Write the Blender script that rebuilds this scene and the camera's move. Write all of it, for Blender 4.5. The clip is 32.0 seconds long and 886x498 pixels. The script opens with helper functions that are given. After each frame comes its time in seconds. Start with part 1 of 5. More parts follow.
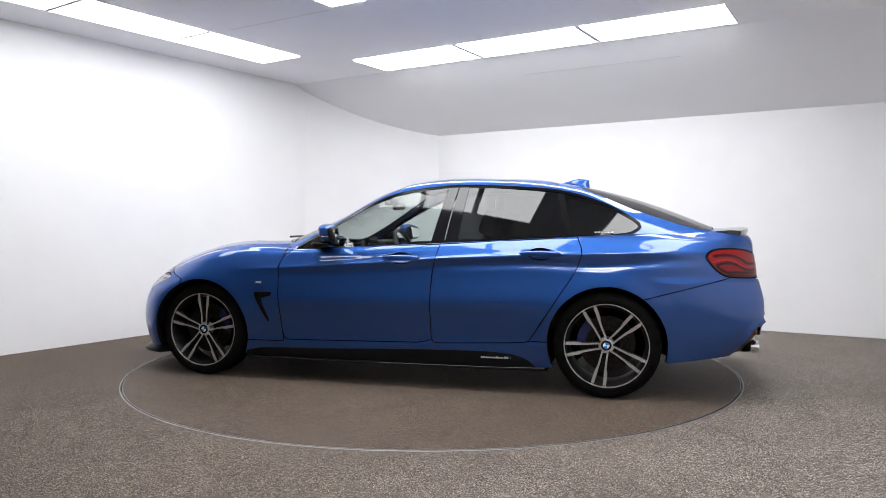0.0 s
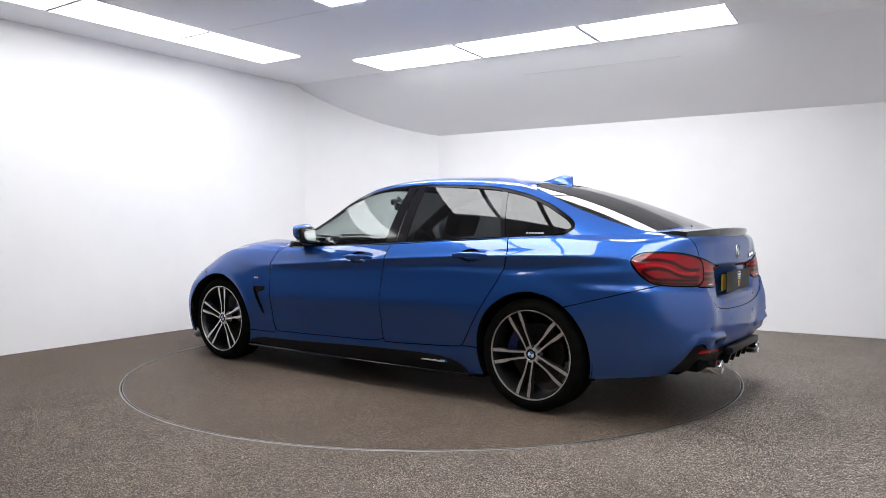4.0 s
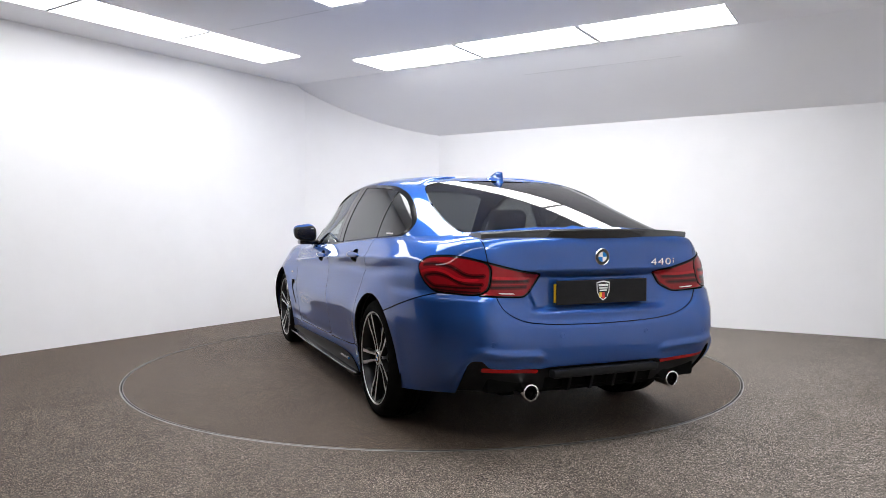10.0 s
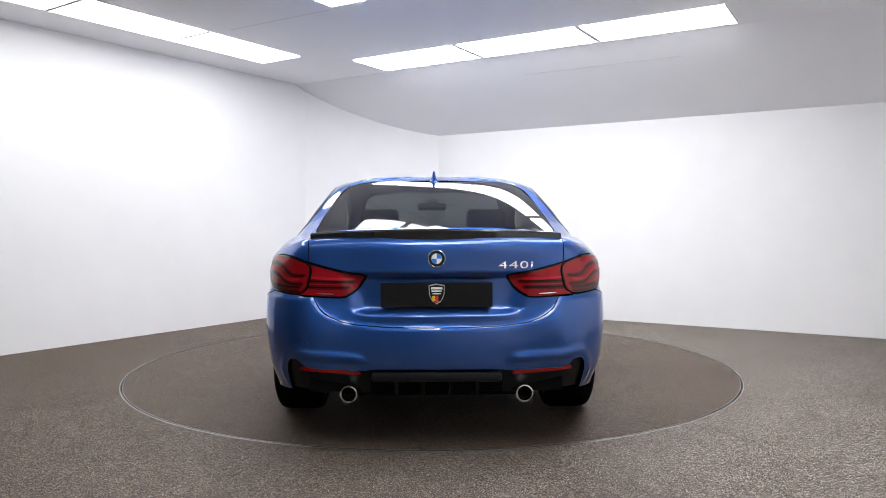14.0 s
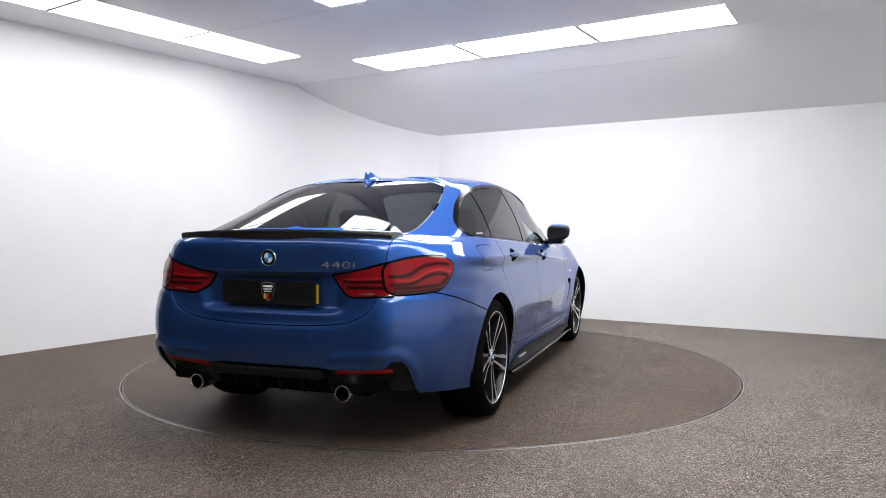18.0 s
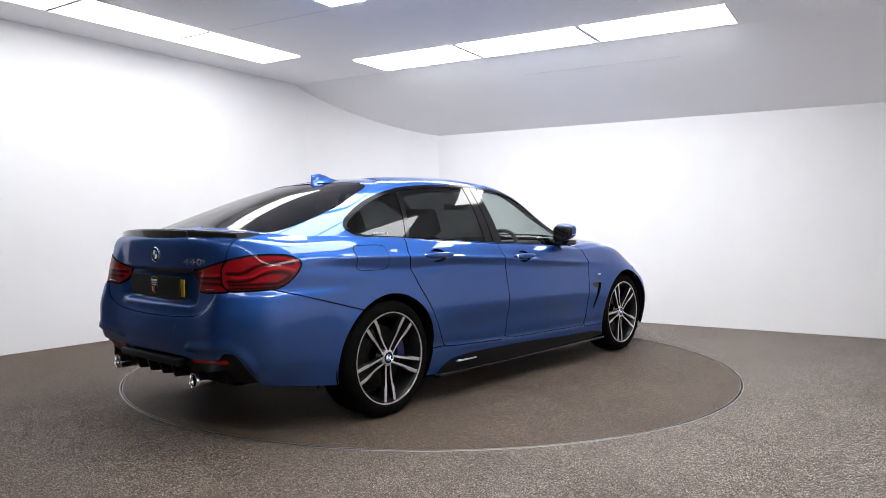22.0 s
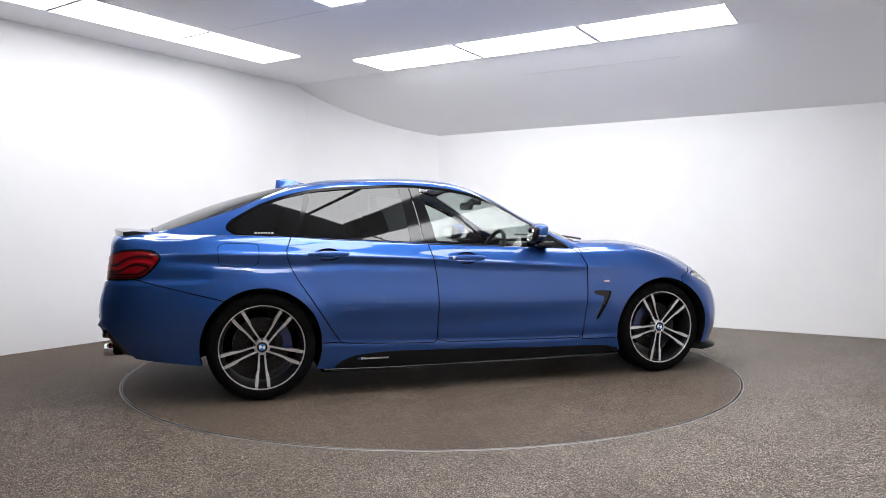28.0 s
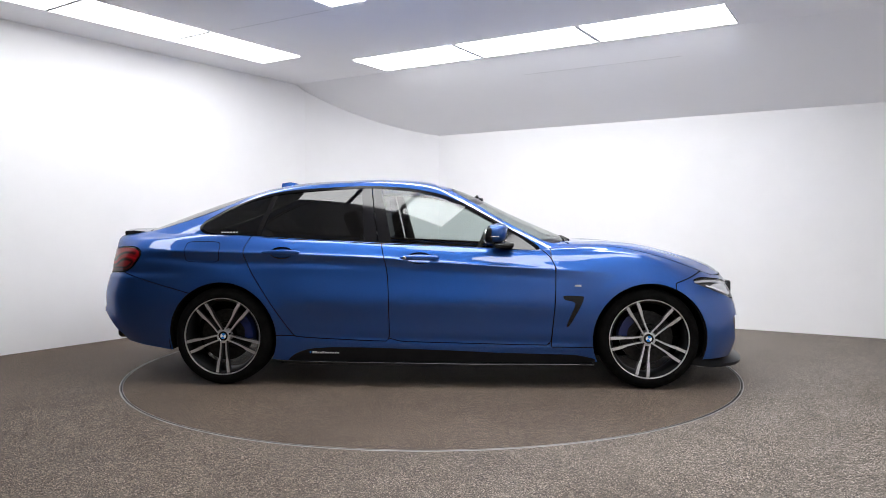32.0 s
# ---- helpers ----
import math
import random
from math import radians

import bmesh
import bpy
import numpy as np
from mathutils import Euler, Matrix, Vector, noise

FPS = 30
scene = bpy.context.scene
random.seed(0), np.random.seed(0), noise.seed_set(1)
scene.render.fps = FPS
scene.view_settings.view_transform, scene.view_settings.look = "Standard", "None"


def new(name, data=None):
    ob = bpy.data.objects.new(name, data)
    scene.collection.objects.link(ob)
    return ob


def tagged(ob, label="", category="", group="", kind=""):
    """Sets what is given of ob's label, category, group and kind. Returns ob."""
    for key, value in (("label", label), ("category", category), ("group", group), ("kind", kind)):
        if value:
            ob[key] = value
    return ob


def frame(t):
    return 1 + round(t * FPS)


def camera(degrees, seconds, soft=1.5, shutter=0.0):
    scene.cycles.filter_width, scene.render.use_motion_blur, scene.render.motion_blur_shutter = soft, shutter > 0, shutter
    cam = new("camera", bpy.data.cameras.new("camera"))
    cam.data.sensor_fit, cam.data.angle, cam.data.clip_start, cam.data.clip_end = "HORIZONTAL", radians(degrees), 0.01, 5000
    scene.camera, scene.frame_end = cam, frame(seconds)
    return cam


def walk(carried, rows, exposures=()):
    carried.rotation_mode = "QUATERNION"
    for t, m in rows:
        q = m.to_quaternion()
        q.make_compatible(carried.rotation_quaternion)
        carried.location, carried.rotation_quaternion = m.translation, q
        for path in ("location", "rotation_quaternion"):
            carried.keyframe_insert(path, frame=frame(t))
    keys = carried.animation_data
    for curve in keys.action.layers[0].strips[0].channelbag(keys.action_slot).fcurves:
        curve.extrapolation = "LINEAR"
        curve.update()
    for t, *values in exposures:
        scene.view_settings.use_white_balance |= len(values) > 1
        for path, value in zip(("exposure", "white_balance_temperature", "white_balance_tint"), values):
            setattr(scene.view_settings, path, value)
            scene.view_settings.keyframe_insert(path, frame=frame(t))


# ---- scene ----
# A blue liftback car turns on a turntable in a white photo studio.
cam = camera(62.68, 32.0, soft=0.85)
EYE = Vector((0.0, -5.627, 1.0676))
here = Matrix.Translation(EYE) @ Matrix.Rotation(radians(-0.779), 4, "Z") @ Matrix.Rotation(radians(90 - 1.88), 4, "X") @ Matrix.Rotation(radians(-0.095), 4, "Z")
walk(cam, [(0, here), (32, here)])

# ---- light ----
world = bpy.data.worlds.new("world")
scene.world = world
world.use_nodes = True
world.node_tree.nodes["Background"].inputs[0].default_value = (0.9, 0.95, 1.0, 1)
world.node_tree.nodes["Background"].inputs[1].default_value = 0.0
scene.view_settings.exposure = 0.0
PANEL_GLOW = 15.1


# ---- materials ----
def material(name, colour, rough=0.5, metal=0.0, coat=0.0, spec=0.5, glow=0.0):
    m = bpy.data.materials.new(name)
    m.use_nodes = True
    b = m.node_tree.nodes["Principled BSDF"]
    b.inputs["Base Color"].default_value = (*colour, 1)
    b.inputs["Roughness"].default_value = rough
    b.inputs["Metallic"].default_value = metal
    b.inputs["Coat Weight"].default_value = coat
    b.inputs["Coat Roughness"].default_value = 0.02
    b.inputs["Specular IOR Level"].default_value = spec
    if glow:
        b.inputs["Emission Color"].default_value = (*colour, 1)
        b.inputs["Emission Strength"].default_value = glow
    return m


def nodes_of(m):
    t = m.node_tree
    return t.nodes, t.links, t.nodes["Principled BSDF"]


def coords(m, scale=1.0):
    n, l, b = nodes_of(m)
    tc, mp = n.new("ShaderNodeTexCoord"), n.new("ShaderNodeMapping")
    mp.inputs["Scale"].default_value = (scale, scale, scale)
    l.new(tc.outputs["Object"], mp.inputs["Vector"])
    return mp.outputs["Vector"]


def ramp(m, fac, stops):
    n, l, b = nodes_of(m)
    r = n.new("ShaderNodeValToRGB")
    while len(r.color_ramp.elements) < len(stops):
        r.color_ramp.elements.new(0.5)
    for e, (p, c) in zip(r.color_ramp.elements, stops):
        e.position, e.color = p, (*c, 1)
    l.new(fac, r.inputs["Fac"])
    return r.outputs["Color"]


def noise_of(m, scale, detail=4.0, rough=0.6):
    n, l, b = nodes_of(m)
    t = n.new("ShaderNodeTexNoise")
    t.inputs["Scale"].default_value, t.inputs["Detail"].default_value, t.inputs["Roughness"].default_value = scale, detail, rough
    l.new(coords(m), t.inputs["Vector"])
    return t.outputs["Fac"]


def bump(m, height, strength, distance):
    n, l, b = nodes_of(m)
    k = n.new("ShaderNodeBump")
    k.inputs["Strength"].default_value, k.inputs["Distance"].default_value = strength, distance
    l.new(height, k.inputs["Height"])
    l.new(k.outputs["Normal"], b.inputs["Normal"])


def mottled(name, low, high, scale, rough, strength=0.0, distance=0.002, **kw):
    m = material(name, low, rough, **kw)
    n, l, b = nodes_of(m)
    f = noise_of(m, scale)
    l.new(ramp(m, f, [(0.3, low), (0.7, high)]), b.inputs["Base Color"])
    if strength:
        bump(m, noise_of(m, scale * 6), strength, distance)
    return m


def make_floor_material(name, tone, brown_end, pale_end):
    """Resin with stone chips; browner and darker towards low x, broken up by noise."""
    m = material(name, (0.1, 0.09, 0.08), 0.55, spec=0.15)
    n, l, b = nodes_of(m)

    def multiplied(p, q):
        mix = n.new("ShaderNodeMix")
        mix.data_type, mix.blend_type = "RGBA", "MULTIPLY"
        mix.inputs["Factor"].default_value = 1.0
        l.new(p, mix.inputs["A"])
        l.new(q, mix.inputs["B"])
        return mix.outputs["Result"]
    v = n.new("ShaderNodeTexVoronoi")
    v.inputs["Scale"].default_value = 255
    l.new(coords(m), v.inputs["Vector"])
    sep = n.new("ShaderNodeSeparateColor")
    l.new(v.outputs["Color"], sep.inputs["Color"])
    stops = [(0.0, (0.018, 0.0165, 0.015)), (0.3, (0.062, 0.057, 0.051)), (0.6, (0.125, 0.117, 0.108)), (0.84, (0.205, 0.195, 0.183)), (1.0, (0.46, 0.44, 0.42))]
    chips = ramp(m, sep.outputs["Red"], [(p, tuple(k * tone for k in q)) for p, q in stops])
    stain = ramp(m, noise_of(m, 1.1, 6), [(0.30, (0.80, 0.765, 0.735)), (0.70, (1.08, 1.06, 1.04))])
    patch = ramp(m, noise_of(m, 5.5, 5), [(0.3, (0.88, 0.87, 0.86)), (0.68, (1.06, 1.06, 1.06))])
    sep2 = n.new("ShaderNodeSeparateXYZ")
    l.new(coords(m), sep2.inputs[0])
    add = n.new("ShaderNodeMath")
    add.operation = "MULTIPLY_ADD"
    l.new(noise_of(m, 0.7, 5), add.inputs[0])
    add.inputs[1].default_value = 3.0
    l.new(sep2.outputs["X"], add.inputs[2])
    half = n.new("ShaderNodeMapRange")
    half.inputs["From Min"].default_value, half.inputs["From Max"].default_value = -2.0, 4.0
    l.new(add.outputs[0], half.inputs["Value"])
    side_tint = ramp(m, half.outputs[0], [(0.1, brown_end), (0.9, pale_end)])
    l.new(multiplied(multiplied(multiplied(chips, stain), patch), side_tint), b.inputs["Base Color"])
    l.new(ramp(m, sep.outputs["Green"], [(0.0, (0.4,) * 3), (1.0, (0.75,) * 3)]), b.inputs["Roughness"])
    bump(m, v.outputs["Distance"], 0.6, 0.003)
    return m


def make_paint():
    m = material("blue_metallic_paint", (0.02, 0.1, 0.45), 0.3, metal=0.9, coat=1.0)
    n, l, b = nodes_of(m)
    b.inputs["Coat IOR"].default_value = 1.6
    b.inputs["Coat Roughness"].default_value = 0.0
    b.inputs["Specular Tint"].default_value = (0.30, 0.50, 0.95, 1)
    b.inputs["Roughness"].default_value = 0.48
    v = n.new("ShaderNodeTexVoronoi")
    v.inputs["Scale"].default_value = 900
    l.new(coords(m), v.inputs["Vector"])
    sep = n.new("ShaderNodeSeparateColor")
    l.new(v.outputs["Color"], sep.inputs["Color"])
    l.new(ramp(m, sep.outputs["Red"], [(0.0, (0.013, 0.062, 0.237)), (1.0, (0.028, 0.112, 0.41))]), b.inputs["Base Color"])
    return m


def make_glass(name, tint):
    m = bpy.data.materials.new(name)
    m.use_nodes = True
    n, l = m.node_tree.nodes, m.node_tree.links
    n.remove(n["Principled BSDF"])
    clear, gloss, mix, face = n.new("ShaderNodeBsdfTransparent"), n.new("ShaderNodeBsdfGlossy"), n.new("ShaderNodeMixShader"), n.new("ShaderNodeLayerWeight")
    clear.inputs["Color"].default_value = (*tint, 1)
    gloss.inputs["Roughness"].default_value = 0.0
    face.inputs["Blend"].default_value = 0.5
    power, scale = n.new("ShaderNodeMath"), n.new("ShaderNodeMath")
    power.operation, scale.operation = "POWER", "MULTIPLY_ADD"
    power.inputs[1].default_value, scale.inputs[1].default_value, scale.inputs[2].default_value = 5.0, 0.90, 0.062
    l.new(face.outputs["Facing"], power.inputs[0])
    l.new(power.outputs[0], scale.inputs[0])
    l.new(scale.outputs[0], mix.inputs[0])
    l.new(clear.outputs[0], mix.inputs[1])
    l.new(gloss.outputs[0], mix.inputs[2])
    l.new(mix.outputs[0], n["Material Output"].inputs["Surface"])
    return m


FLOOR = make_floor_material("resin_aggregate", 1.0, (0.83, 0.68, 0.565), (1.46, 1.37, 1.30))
DECK_FLOOR = make_floor_material("browner_resin_aggregate", 0.9, (0.84, 0.685, 0.57), (1.05, 0.89, 0.77))
WALL = mottled("white_wall_paint", (0.87, 0.865, 0.875), (0.91, 0.905, 0.915), 1.5, 0.6, 0.15, 0.001)
CEILING = mottled("white_ceiling_paint", (0.92, 0.92, 0.94), (0.94, 0.94, 0.96), 1.2, 0.7, 0.1, 0.001)
REAR_WALL = mottled("grey_wall_paint", (0.10, 0.10, 0.10), (0.14, 0.14, 0.14), 1.5, 0.7)
SIDE_WALL = mottled("off_white_wall_paint", (0.78, 0.78, 0.78), (0.83, 0.83, 0.83), 1.5, 0.7)
STEEL = mottled("brushed_steel", (0.3, 0.29, 0.28), (0.42, 0.41, 0.4), 20, 0.45, metal=0.9)
GAP = material("dark_gap", (0.004, 0.004, 0.004), 0.9, spec=0.1)
GLOW = material("lit_diffuser", (0.98, 0.985, 1.0), 0.5, glow=PANEL_GLOW * 0.60)
GLOW_SOFT = material("dimmed_diffuser", (0.98, 0.985, 1.0), 0.5, glow=PANEL_GLOW * 0.46)
GLOW_MID = material("softened_diffuser", (0.98, 0.985, 1.0), 0.5, glow=PANEL_GLOW * 0.90)
GLOW_DIM = material("faint_diffuser", (0.98, 0.985, 1.0), 0.5, glow=PANEL_GLOW * 0.55)
PAINT = make_paint()
GLASS = make_glass("clear_window_glass", (0.72, 0.78, 0.76))
PRIVACY = make_glass("tinted_window_glass", (0.055, 0.06, 0.062))
SMOKED = make_glass("smoked_rear_glass", (0.13, 0.135, 0.135))
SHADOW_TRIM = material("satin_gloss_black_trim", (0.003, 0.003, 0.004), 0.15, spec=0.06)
TRIM = material("gloss_black_trim", (0.005, 0.005, 0.006), 0.08)
PLASTIC = mottled("grained_black_plastic", (0.006, 0.006, 0.007), (0.010, 0.010, 0.011), 30, 0.45, 0.2, 0.0005, spec=0.2)
SATIN = mottled("satin_black_skirt", (0.005, 0.005, 0.006), (0.009, 0.009, 0.010), 12, 0.35, spec=0.16)
RUBBER = mottled("tyre_rubber", (0.004, 0.004, 0.004), (0.008, 0.0078, 0.0075), 14, 0.75, 0.2, 0.0006, spec=0.02)
ALLOY = mottled("machined_alloy", (0.62, 0.62, 0.63), (0.74, 0.74, 0.75), 40, 0.3, metal=0.85)
GREY_ALLOY = mottled("dark_grey_alloy", (0.010, 0.010, 0.011), (0.018, 0.018, 0.019), 30, 0.3, metal=0.3)
CHROME = material("chrome", (0.85, 0.85, 0.86), 0.12, metal=1.0)
SILVER = material("silver_reflector", (0.7, 0.7, 0.72), 0.3, metal=0.7)
LAMP_DARK = material("dark_lamp_housing", (0.05, 0.05, 0.055), 0.3, metal=0.5)
IRON = mottled("brake_iron", (0.018, 0.0175, 0.017), (0.04, 0.039, 0.038), 50, 0.4, metal=0.9)
CALIPER = material("blue_caliper_paint", (0.004, 0.015, 0.10), 0.3, coat=0.6)
PALE = material("pale_grey_print", (0.5, 0.5, 0.5), 0.4)
WHITE = material("white_enamel", (0.8, 0.8, 0.8), 0.3)
BLUE = material("blue_enamel", (0.02, 0.2, 0.6), 0.25)
BLACK = material("black_enamel", (0.008, 0.008, 0.008), 0.25)
YELLOW = material("yellow_plate", (0.8, 0.5, 0.02), 0.4)
GOLD = material("gold_enamel", (0.75, 0.5, 0.03), 0.4)
SCARLET = material("scarlet_enamel", (0.6, 0.02, 0.015), 0.4)
LENS = material("red_lamp_lens", (0.24, 0.003, 0.007), 0.35, spec=0.05, coat=0.7)
LENS_MID = material("dark_red_lamp_body", (0.10, 0.0012, 0.003), 0.35, spec=0.05, coat=0.7)
LENS_DARK = material("deep_red_lamp_body", (0.025, 0.0005, 0.001), 0.35, spec=0.05, coat=0.7)
LENS_BAR = material("red_light_guide", (0.40, 0.006, 0.012), 0.35, spec=0.05, coat=0.7)
REFLECTOR = material("red_reflector", (0.42, 0.006, 0.006), 0.2)
LAMP_GLASS = make_glass("headlamp_glass", (0.93, 0.94, 0.95))
LEATHER = mottled("black_leather", (0.012, 0.012, 0.012), (0.022, 0.021, 0.02), 25, 0.45, 0.25, 0.001)
CABIN = mottled("dark_cabin_trim", (0.014, 0.014, 0.015), (0.022, 0.022, 0.023), 20, 0.6)
MIRROR = material("mirror_glass", (0.9, 0.9, 0.9), 0.0, metal=1.0)
CARBON = mottled("black_spoiler", (0.008, 0.008, 0.009), (0.02, 0.02, 0.022), 60, 0.22, coat=0.6)


# ---- mesh helpers ----
def part(name, bm, mat, parent=None, label="", smooth=None):
    """One bmesh becomes one mesh object, under parent if given. smooth: the angle in degrees above which edges stay sharp."""
    me = bpy.data.meshes.new(name)
    bmesh.ops.recalc_face_normals(bm, faces=bm.faces)
    if smooth is not None:
        for f in bm.faces:
            f.smooth = True
        for e in bm.edges:
            e.smooth = len(e.link_faces) == 2 and e.calc_face_angle(3.2) < radians(smooth)
    bm.to_mesh(me)
    bm.free()
    me.materials.append(mat)
    ob = new(name, me)
    ob.parent = parent
    return tagged(ob, label)


def empty(name, parent=None):
    ob = new(name)
    ob.empty_display_size = 0.2
    ob.parent = parent
    return ob


def block(x0, x1, y0, y1, z0, z1, bevel=0.0, bm=None, segments=2):
    b = bmesh.new()
    bmesh.ops.create_cube(b, size=1)
    for v in b.verts:
        v.co = Vector(((x0 + x1) / 2 + v.co.x * (x1 - x0), (y0 + y1) / 2 + v.co.y * (y1 - y0), (z0 + z1) / 2 + v.co.z * (z1 - z0)))
    if bevel:
        bmesh.ops.bevel(b, geom=b.edges[:], offset=bevel, segments=segments, affect="EDGES", profile=0.6)
    return merge(bm, b)


def merge(bm, extra):
    if bm is None:
        return extra
    me = bpy.data.meshes.new("scratch")
    extra.to_mesh(me)
    bm.from_mesh(me)
    bpy.data.meshes.remove(me)
    extra.free()
    return bm


def turned(bm, m):
    bmesh.ops.transform(bm, matrix=m, verts=bm.verts)
    return bm


def pebble(cx, cy, cz, rx, ry, rz, power=0.6, steps=24, bm=None):
    """A rounded box: a sphere with swollen corners."""
    b = bmesh.new()
    bmesh.ops.create_uvsphere(b, u_segments=steps, v_segments=steps // 2 + 2, radius=1)
    grow = lambda q: math.copysign(abs(q) ** power, q)
    for v in b.verts:
        v.co = Vector((cx + rx * grow(v.co.x), cy + ry * grow(v.co.y), cz + rz * grow(v.co.z)))
    return merge(bm, b)


def lathe(profile, steps=64, bm=None, shut=False):
    """Turn a profile of (radius, height) round the y axis."""
    b = bmesh.new()
    rings = []
    for r, h in profile:
        rings.append([b.verts.new((r * math.cos(2 * math.pi * i / steps), h, r * math.sin(2 * math.pi * i / steps))) for i in range(steps)])
    pairs = list(zip(rings, rings[1:])) + ([(rings[-1], rings[0])] if shut else [])
    for p, q in pairs:
        for i in range(steps):
            b.faces.new((p[i], p[(i + 1) % steps], q[(i + 1) % steps], q[i]))
    return merge(bm, b)


def prism(outline, y0, y1, inset=0.0, bm=None):
    """An outline in x and z, from y0 to y1; the y1 face may be drawn in by inset."""
    b = bmesh.new()
    pts = [Vector(p) for p in outline]
    mid = sum(pts, Vector((0, 0))) / len(pts)
    low = [b.verts.new((p.x, y0, p.y)) for p in pts]
    n = len(pts)
    top = []
    for p in pts:
        q = p - (p - mid).normalized() * inset
        top.append(b.verts.new((q.x, y1, q.y)))
    b.faces.new(low)
    b.faces.new(top)
    for i in range(n):
        b.faces.new((low[i], low[(i + 1) % n], top[(i + 1) % n], top[i]))
    return merge(bm, b)


def tube(points, radius, steps=8, bm=None, closed=False):
    b = bmesh.new()
    pts = [Vector(p) for p in points]
    n = len(pts)
    rings = []
    for i, p in enumerate(pts):
        d = (pts[(i + 1) % n] - pts[i - 1]) if closed else (pts[min(i + 1, n - 1)] - pts[max(i - 1, 0)])
        q = d.to_track_quat("Z", "Y")
        rings.append([b.verts.new(p + q @ Vector((radius * math.cos(2 * math.pi * k / steps), radius * math.sin(2 * math.pi * k / steps), 0))) for k in range(steps)])
    for i in range(n if closed else n - 1):
        p, q = rings[i], rings[(i + 1) % n]
        for k in range(steps):
            b.faces.new((p[k], p[(k + 1) % steps], q[(k + 1) % steps], q[k]))
    if not closed:
        b.faces.new(rings[0])
        b.faces.new(rings[-1])
    return merge(bm, b)


# ---- the studio ----
CORNER = Vector((-0.907, 4.26))
ALONG_R = Vector((0.849, -0.528)).normalized()
ALONG_L = Vector((-0.564, -0.826)).normalized()
CEIL, LOW, SLOPE = 2.759, 2.2, 1.30
EAST = 7.2
TABLE_R = 2.22
TANGENT = 1.16


def room_point(r, l):
    return CORNER + ALONG_R * r + ALONG_L * l


def wall_run():
    """The two white walls and the rounded corner between them, in plan, seen from the room's inside."""
    p0, p1 = room_point(0, 9.6), room_point(0, TANGENT)
    q1, q0 = room_point(TANGENT, 0), room_point(EAST, 0)
    arc = []
    bend = CORNER * 0.42 + (p1 + q1) * 0.29
    for i in range(25):
        t = i / 24
        arc.append(p1 * (1 - t) ** 2 + bend * 2 * t * (1 - t) + q1 * t * t)
    return p0, p1, arc, q1, q0


def from_right_wall(p):
    n = Vector((-ALONG_R.y, ALONG_R.x))
    return abs((p - CORNER).dot(n))


def ceiling_height(p):
    return min(CEIL, LOW + (CEIL - LOW) * from_right_wall(p) / SLOPE)


def wall_sheet(name, pts, mat, label, out=0.12):
    b = bmesh.new()
    cols = []
    for i, p in enumerate(pts):
        d = (pts[min(i + 1, len(pts) - 1)] - pts[max(i - 1, 0)]).normalized()
        n = Vector((-d.y, d.x))
        q = p + n * out
        h = ceiling_height(p) + 0.05
        cols.append([b.verts.new((p.x, p.y, -0.02)), b.verts.new((p.x, p.y, h)), b.verts.new((q.x, q.y, h)), b.verts.new((q.x, q.y, -0.02))])
    for c, d in zip(cols, cols[1:]):
        for k in range(4):
            b.faces.new((c[k], d[k], d[(k + 1) % 4], c[(k + 1) % 4]))
    b.faces.new(cols[0])
    b.faces.new(cols[-1])
    return tagged(part(name, b, mat, smooth=30), label, "wall", kind="structure")


